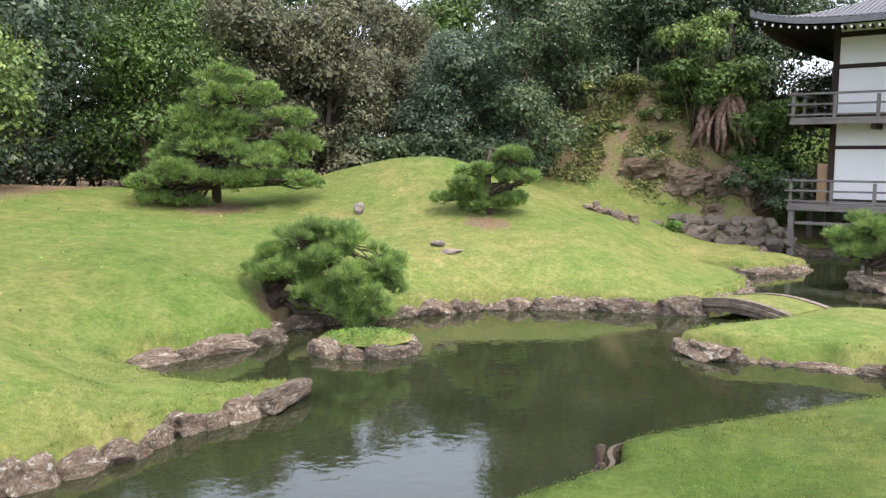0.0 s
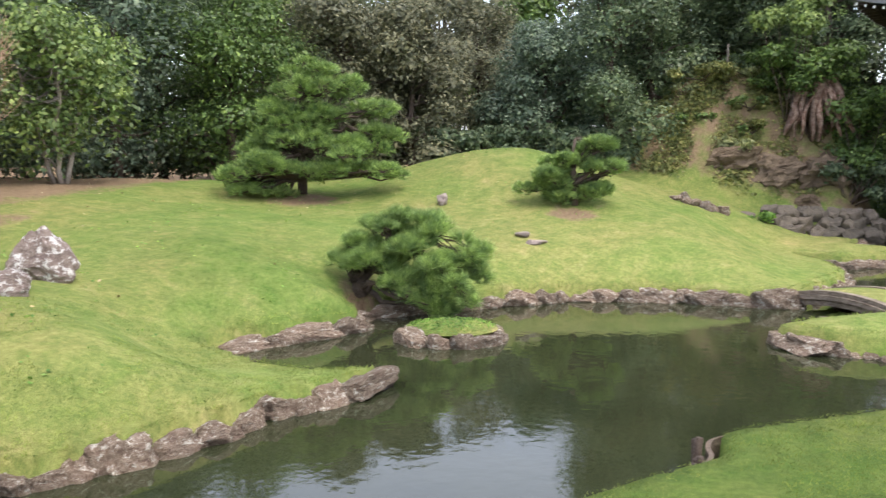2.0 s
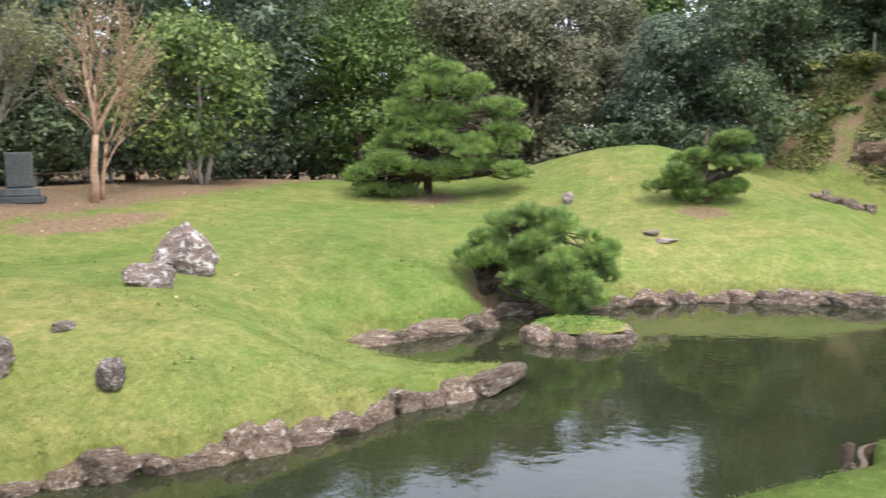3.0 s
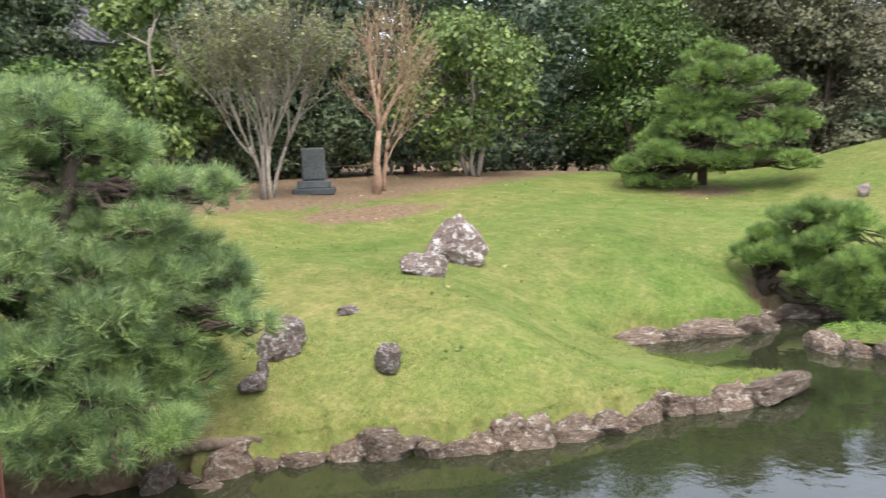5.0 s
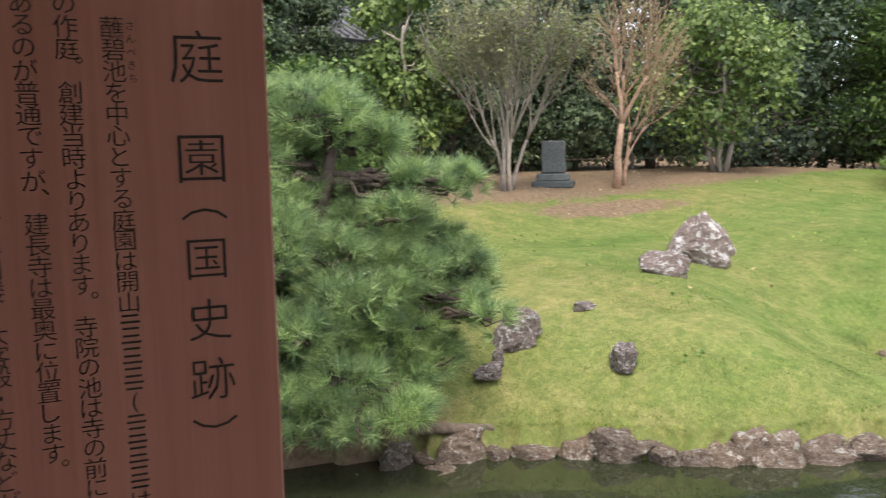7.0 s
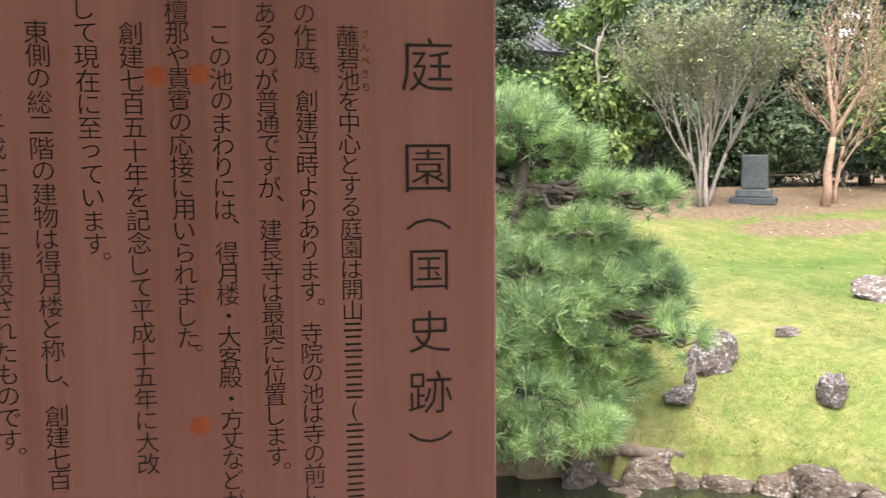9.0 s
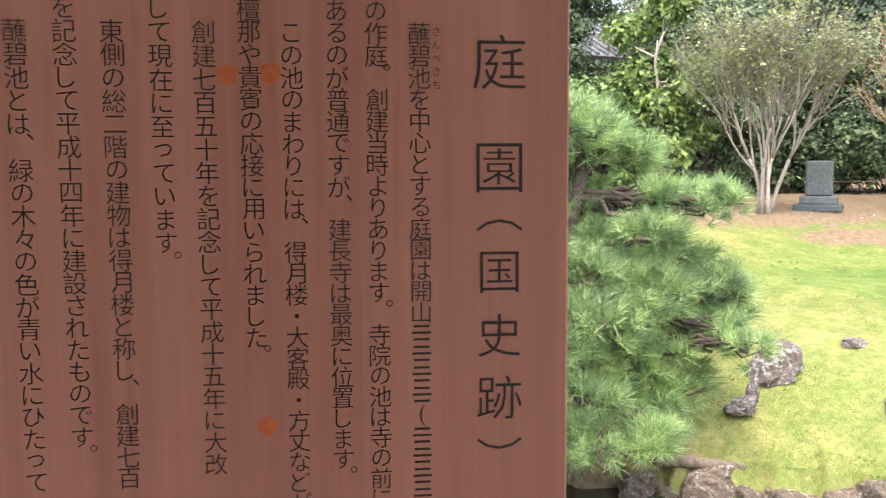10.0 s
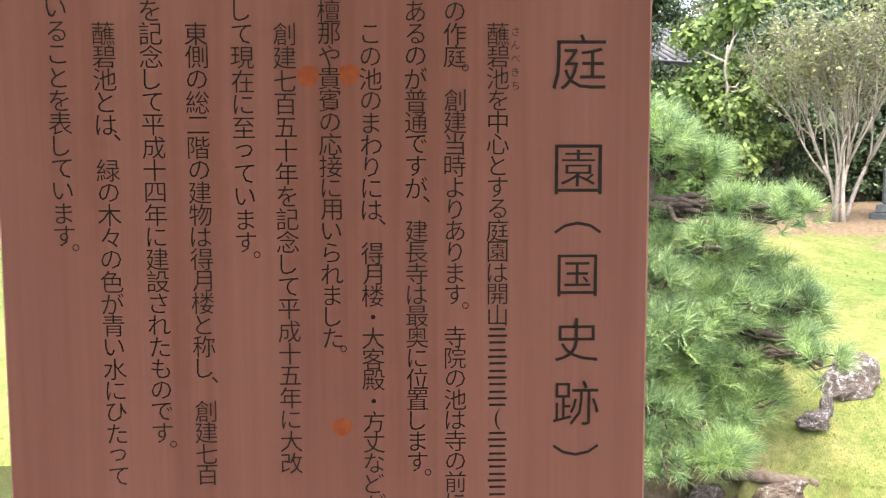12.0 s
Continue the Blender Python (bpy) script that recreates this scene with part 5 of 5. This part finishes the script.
r = rng_of(55)
shrub(29.8, 1.0, [(q[0], q[1], q[2] + 1.25, *q[3:]) for q in heap(r, 20, 0.9, 1.6, 1.7, 0.6)], 8000, 0.085, M_LEAF_MID, "bushy green growth on top of the old stump", 301)
shrub(30.0, 1.7, [(q[0], q[1], q[2] + 2.6, *q[3:]) for q in heap(r, 8, 0.7, 1.0, 1.2, 0.5)], 2400, 0.09, M_LEAF_LIGHT, "light green shoots above the stump", 302)
shrub(29.8, -0.5, heap(r, 26, 0.8, 0.75, 3.2, 0.6), 10000, 0.08, M_LEAF_MID, "dark green shrubs beside the pavilion", 303)
shrub(31.2, 2.2, heap(r, 8, 0.7, 0.7, 0.8, 0.4), 2600, 0.075, M_LEAF_MID, "green shrub on the slope", 304)
shrub(28.6, 3.4, heap(r, 6, 0.7, 0.7, 0.4, 0.35), 1600, 0.07, M_LEAF_SPARSE, "thin scrub on the bare slope", 305)
shrub(30.4, 4.4, heap(r, 8, 0.9, 0.9, 0.35, 0.3), 1800, 0.07, M_LEAF_SCRUB, "green scrub on the slope", 306)
shrub(29.0, -0.3, heap(r, 10, 0.5, 0.9, 1.2, 0.4), 3600, 0.08, M_LEAF_DARK, "dark ferny shrub below the stump", 307)
shrub(25.6, 2.0, heap(r, 4, 0.25, 0.4, 0.2, 0.2), 500, 0.06, M_WEED, "bright weeds growing in the stone wall", 308)


# ---- stele ----
def stele():
    x, y = 9.30, 15.98
    e = empty("stone_stele", pose(x, y, height_at(x, y) - 0.05, 0, 0, -35), "slate memorial stele, coloured dark for tree shade, on a stepped stone base", "stele")
    part("base", boxed((-0.44, -0.34, 0), (0.44, 0.34, 0.14), 0.02), M_STELE, e)
    part("plinth", boxed((-0.34, -0.25, 0.142), (0.34, 0.25, 0.30), 0.02), M_STELE, e)
    part("slab", boxed((-0.25, -0.09, 0.302), (0.25, 0.09, 1.0), 0.03), M_STELE, e)


stele()


# ---- understory along the wood's edge ----
r = rng_of(91)
for i in range(15):
    x, y = 8.2 + 1.3 * i, 22.0 - 0.012 * (i * 1.3 - 2) ** 2 + r.normal(0, 0.3)
    shrub(x, y, heap(r, 8, 0.9, 0.5, 1.3, 0.55), 2600, 0.085, M_LEAF_DARK, "dark evergreen bush under the wood's edge", 400 + i)
for i in range(5):
    x, y = 25.9 + 0.45 * i, 11.6 - 1.15 * i
    shrub(x, y, heap(r, 8, 0.6, 0.7, 1.2, 0.5), 2400, 0.085, M_LEAF_DARK, "dark evergreen bush behind the mound", 430 + i)
for i in range(16):
    x, y = 28.9 + r.uniform(0, 2.4), r.uniform(2.4, 6.4)
    shrub(x, y, heap(r, 5, 0.6, 0.6, 0.2, 0.2), 520, 0.06, (M_LEAF_SCRUB, M_LEAF_SPARSE, M_LEAF_MID)[i % 3], "low scrub and ferns on the bare slope", 450 + i)


# ---- far things seen through the trees ----
def storehouse():
    e = empty("storehouse", pose(8.6, 32.0, 0, 0, 0, 25), "grey tiled storehouse with pale plaster walls behind the trees", "house")
    part("wall", boxed((-4, -3, 1.5), (4, 3, 6.6), 0.02), M_SHADED_WALL, e)
    for sgn in (-1, 1):
        bm = boxed((-4.8, -0.1, -0.09), (4.8, 4.4, 0.09), 0.02)
        o = part("roof", bm, M_TILE, e, "grey tiled roof slope")
        o.matrix_basis = Matrix.Translation((0, 0, 8.6)) @ Matrix.Rotation(0 if sgn > 0 else math.pi, 4, "Z") @ Matrix.Rotation(radians(-29), 4, "X")
        for k in range(24):
            vt, ft = [], []
            x = -4.6 + k * 0.4
            tube(vt, ft, [(x, 0.05, 0.11), (x, 4.35, 0.11)], [0.06, 0.06], 6)
            part("tile_roll", mesh_from("tile_roll", vt, ft, M_TILE), None, o)
    part("ridge", boxed((-4.9, -0.2, 8.55), (4.9, 0.2, 8.95), 0.05), M_TILE, e)


storehouse()


def rail_fence():
    e = empty("rail_fence", pose(0, 0, 0), "low pale rail fence in the shade of the wood", "fence")
    pts = [(12.2, 20.4), (14.2, 20.1), (16.2, 19.8)]
    for (x0, y0), (x1, y1) in zip(pts, pts[1:]):
        a = math.atan2(y1 - y0, x1 - x0)
        L = math.hypot(x1 - x0, y1 - y0)
        z = (height_at(x0, y0) + height_at(x1, y1)) / 2
        o = part("rail", boxed((0.05, -0.02, 0.30), (L - 0.05, 0.02, 0.335)), M_OLDWOOD, e)
        o.matrix_basis = pose(x0, y0, z, 0, 0, math.degrees(a))
        o = part("post", boxed((-0.045, -0.045, -0.25), (0.045, 0.045, 0.44)), M_GREYWOOD, e)
        o.matrix_basis = pose(x0, y0, z)


rail_fence()
o = new("marker_post", None)
o.matrix_basis = pose(31.0, 3.75, height_at(31.0, 3.75) - 0.1)
tagged(o, "slim pale wooden post on the slope", "post")
part("post", boxed((-0.03, -0.03, 0), (0.03, 0.03, 0.9)), M_TWIG, o)


# ---- near bank: stakes and a kerb stone at the turn ----
r = rng_of(17)
for i in range(5):
    x, y = 7.0 + 0.10 * i, 0.70 + 0.025 * i + r.normal(0, 0.02)
    vt, ft = [], []
    tube(vt, ft, [(0, 0, -0.3), (0.01, 0, 0.1), (0, 0.01, 0.36 + r.uniform(-0.08, 0.06))], [0.042, 0.040, 0.034], 8)
    o = new("mooring_stake", mesh_from("mooring_stake", vt, ft, M_BARK))
    o.matrix_basis = pose(x, y, 0, r.normal(0, 4), r.normal(0, 4), 0)
    tagged(o, "short dark rotten stake at the lawn's edge in the pond", "stake", "stakes along the near bank")
bm = bmesh.new()
rows = []
for x, y in spline([(6.98, 0.62), (7.16, 0.60), (7.36, 0.66), (7.58, 0.66), (7.82, 0.52)], 0.06, False):
    rows.append([bm.verts.new((x, y + o, z)) for o, z in ((0.0, -0.3), (0.045, -0.3), (0.045, 0.325), (0.0, 0.335))])
for q0, q1 in zip(rows, rows[1:]):
    for k in range(4):
        bm.faces.new((q0[k], q1[k], q1[(k + 1) % 4], q0[(k + 1) % 4]))
bm.faces.new(rows[0][::-1])
bm.faces.new(rows[-1])
bmesh.ops.recalc_face_normals(bm, faces=bm.faces)
tagged(part("edging_board", bm, M_LOG), "curved grey weathered board holding the near bank", "edging")
rock("boulder", 2.75, 6.62, (0.55, 0.45, 0.5), "rounded shore boulder under the pine", 131, M_STONE, sink=0.15, turn=10)


# ---- grass, weeds and litter ----
def scatter(name, n, xr, yr, seed, keep):
    r = rng_of(seed)
    p = np.stack([r.uniform(*xr, n), r.uniform(*yr, n)], 1)
    d, _ = shore_distance(p)
    ok = keep(p, d, r)
    p, d = p[ok], d[ok]
    return np.c_[p, land_height(p, d)], r


def blades(name, pts, r, height, width, material, label):
    k = len(pts)
    a = r.uniform(0, 6.283, k)
    u = np.stack([np.cos(a), np.sin(a), np.zeros(k)], 1)
    h = height * r.uniform(0.5, 1.3, (k, 1))
    lean = r.normal(0, 0.45, (k, 2)) * h
    tip = pts + np.c_[lean, h]
    v = np.stack([pts - u * width, pts + u * width, tip], 1).reshape(-1, 3)
    i = np.arange(k) * 3
    tagged(new(name, mesh_from(name, v, np.stack([i, i + 1, i + 2], 1), material, False)), label, "grass", kind="stuff")


near = lambda p, d, r: (d > 0.03) & (d < 5)
pts, r = scatter("lawn", 230000, (2.4, 11.5), (4.4, 12.0), 61, lambda p, d, r: (d > 0.22) & (np.hypot(p[:, 0], p[:, 1]) < 6.2 + 7.5 * r.random(len(p)) ** 1.3))
blades("lawn_grass", pts, r, 0.016, 0.004, M_TURF, "short mown lawn grass")
pts, r = scatter("bank", 90000, (4.0, 12.0), (-5.0, 1.8), 62, lambda p, d, r: (d > 0.0) & (p[:, 0] > 5.0) & ~inside(p, isle_line))
blades("bank_grass", pts, r, 0.018, 0.004, M_TURF, "short green grass of the near bank")
pts, r = scatter("fringe", 160000, (2.0, 25.0), (-3.0, 8.5), 63, lambda p, d, r: (d > 0.24) & (d < 0.42))
blades("shore_grass", pts, r, 0.042, 0.006, M_TURF, "ragged grass overhanging the shore stones")
pts, r = scatter("weeds", 5200, (3.0, 24.0), (5.0, 13.5), 64, lambda p, d, r: (d > 0.6) & (np.array([noise.noise((a * 0.7, b * 0.7, 9)) for a, b in p]) > 0.12))
w = leaf_mesh("lawn_weeds", pts + [0, 0, 0.02], np.tile([0, 0, 1.0], (len(pts), 1)), 0.035, M_WEED, r, 1.3)
tagged(new("lawn_weeds", w), "small broad-leaved weeds in the lawn", "weeds", kind="stuff")
pts, r = scatter("litter", 2600, (4.0, 27.0), (6.0, 19.0), 65, lambda p, d, r: (d > 0.6) & (r.random(len(p)) < 0.10 + 0.9 * bare_soil(p)))
w = leaf_mesh("leaf_litter", pts + [0, 0, 0.02], np.tile([0, 0, 1.0], (len(pts), 1)), 0.04, M_LITTER, r, 1.3)
tagged(new("leaf_litter", w), "scattered dry fallen leaves", "leaf litter", kind="stuff")
pts, r = scatter("scrub", 90000, (27.6, 33.0), (0.6, 9.0), 66, lambda p, d, r: r.random(len(p)) < np.array([0.45 + 1.6 * noise.noise((a * 1.1, b * 1.1, 4)) for a, b in p]) * ss((p[:, 0] - 27.9 + 0.12 * p[:, 1]) / 1.2))
w = leaf_mesh("slope_plants", pts + np.c_[np.zeros((len(pts), 2)), r.uniform(0, 0.16, len(pts))], np.tile([-0.5, -0.2, 0.8], (len(pts), 1)), 0.075, M_LEAF_SCRUB, r, 1.4)
tagged(new("slope_plants", w), "thin yellowing creepers over the bare slope", "ground plants", kind="stuff")
vt, ft = [], []
tube(vt, ft, [(2.62, 7.0, 0.27), (2.85, 6.93, 0.285), (3.1, 6.86, 0.27), (3.38, 6.82, 0.24), (3.43, 6.81, 0.235)], [0.045, 0.055, 0.05, 0.042, 0.015], 9)
tagged(new("log", mesh_from("log", vt, ft, M_LOG)), "old grey-brown log lying along the bank", "log")
r = rng_of(58)
shrub(2.9, 6.72, [(-0.5 + 0.2 * k + r.normal(0, 0.05), 0.12 - 0.05 * k + r.normal(0, 0.05), r.uniform(0.02, 0.12), 0.16, 0.13, 0.10) for k in range(7)], 1600, 0.035, M_LEAF_DARK, "dark low plants hanging over the bank under the log", 310)
shrub(2.0, 7.0, [(r.uniform(-0.7, 0.5), r.uniform(-0.3, 0.3), r.uniform(0.02, 0.2), 0.22, 0.2, 0.13) for _ in range(10)], 2200, 0.04, M_LEAF_DARK, "dark undergrowth at the foot of the pine", 311)
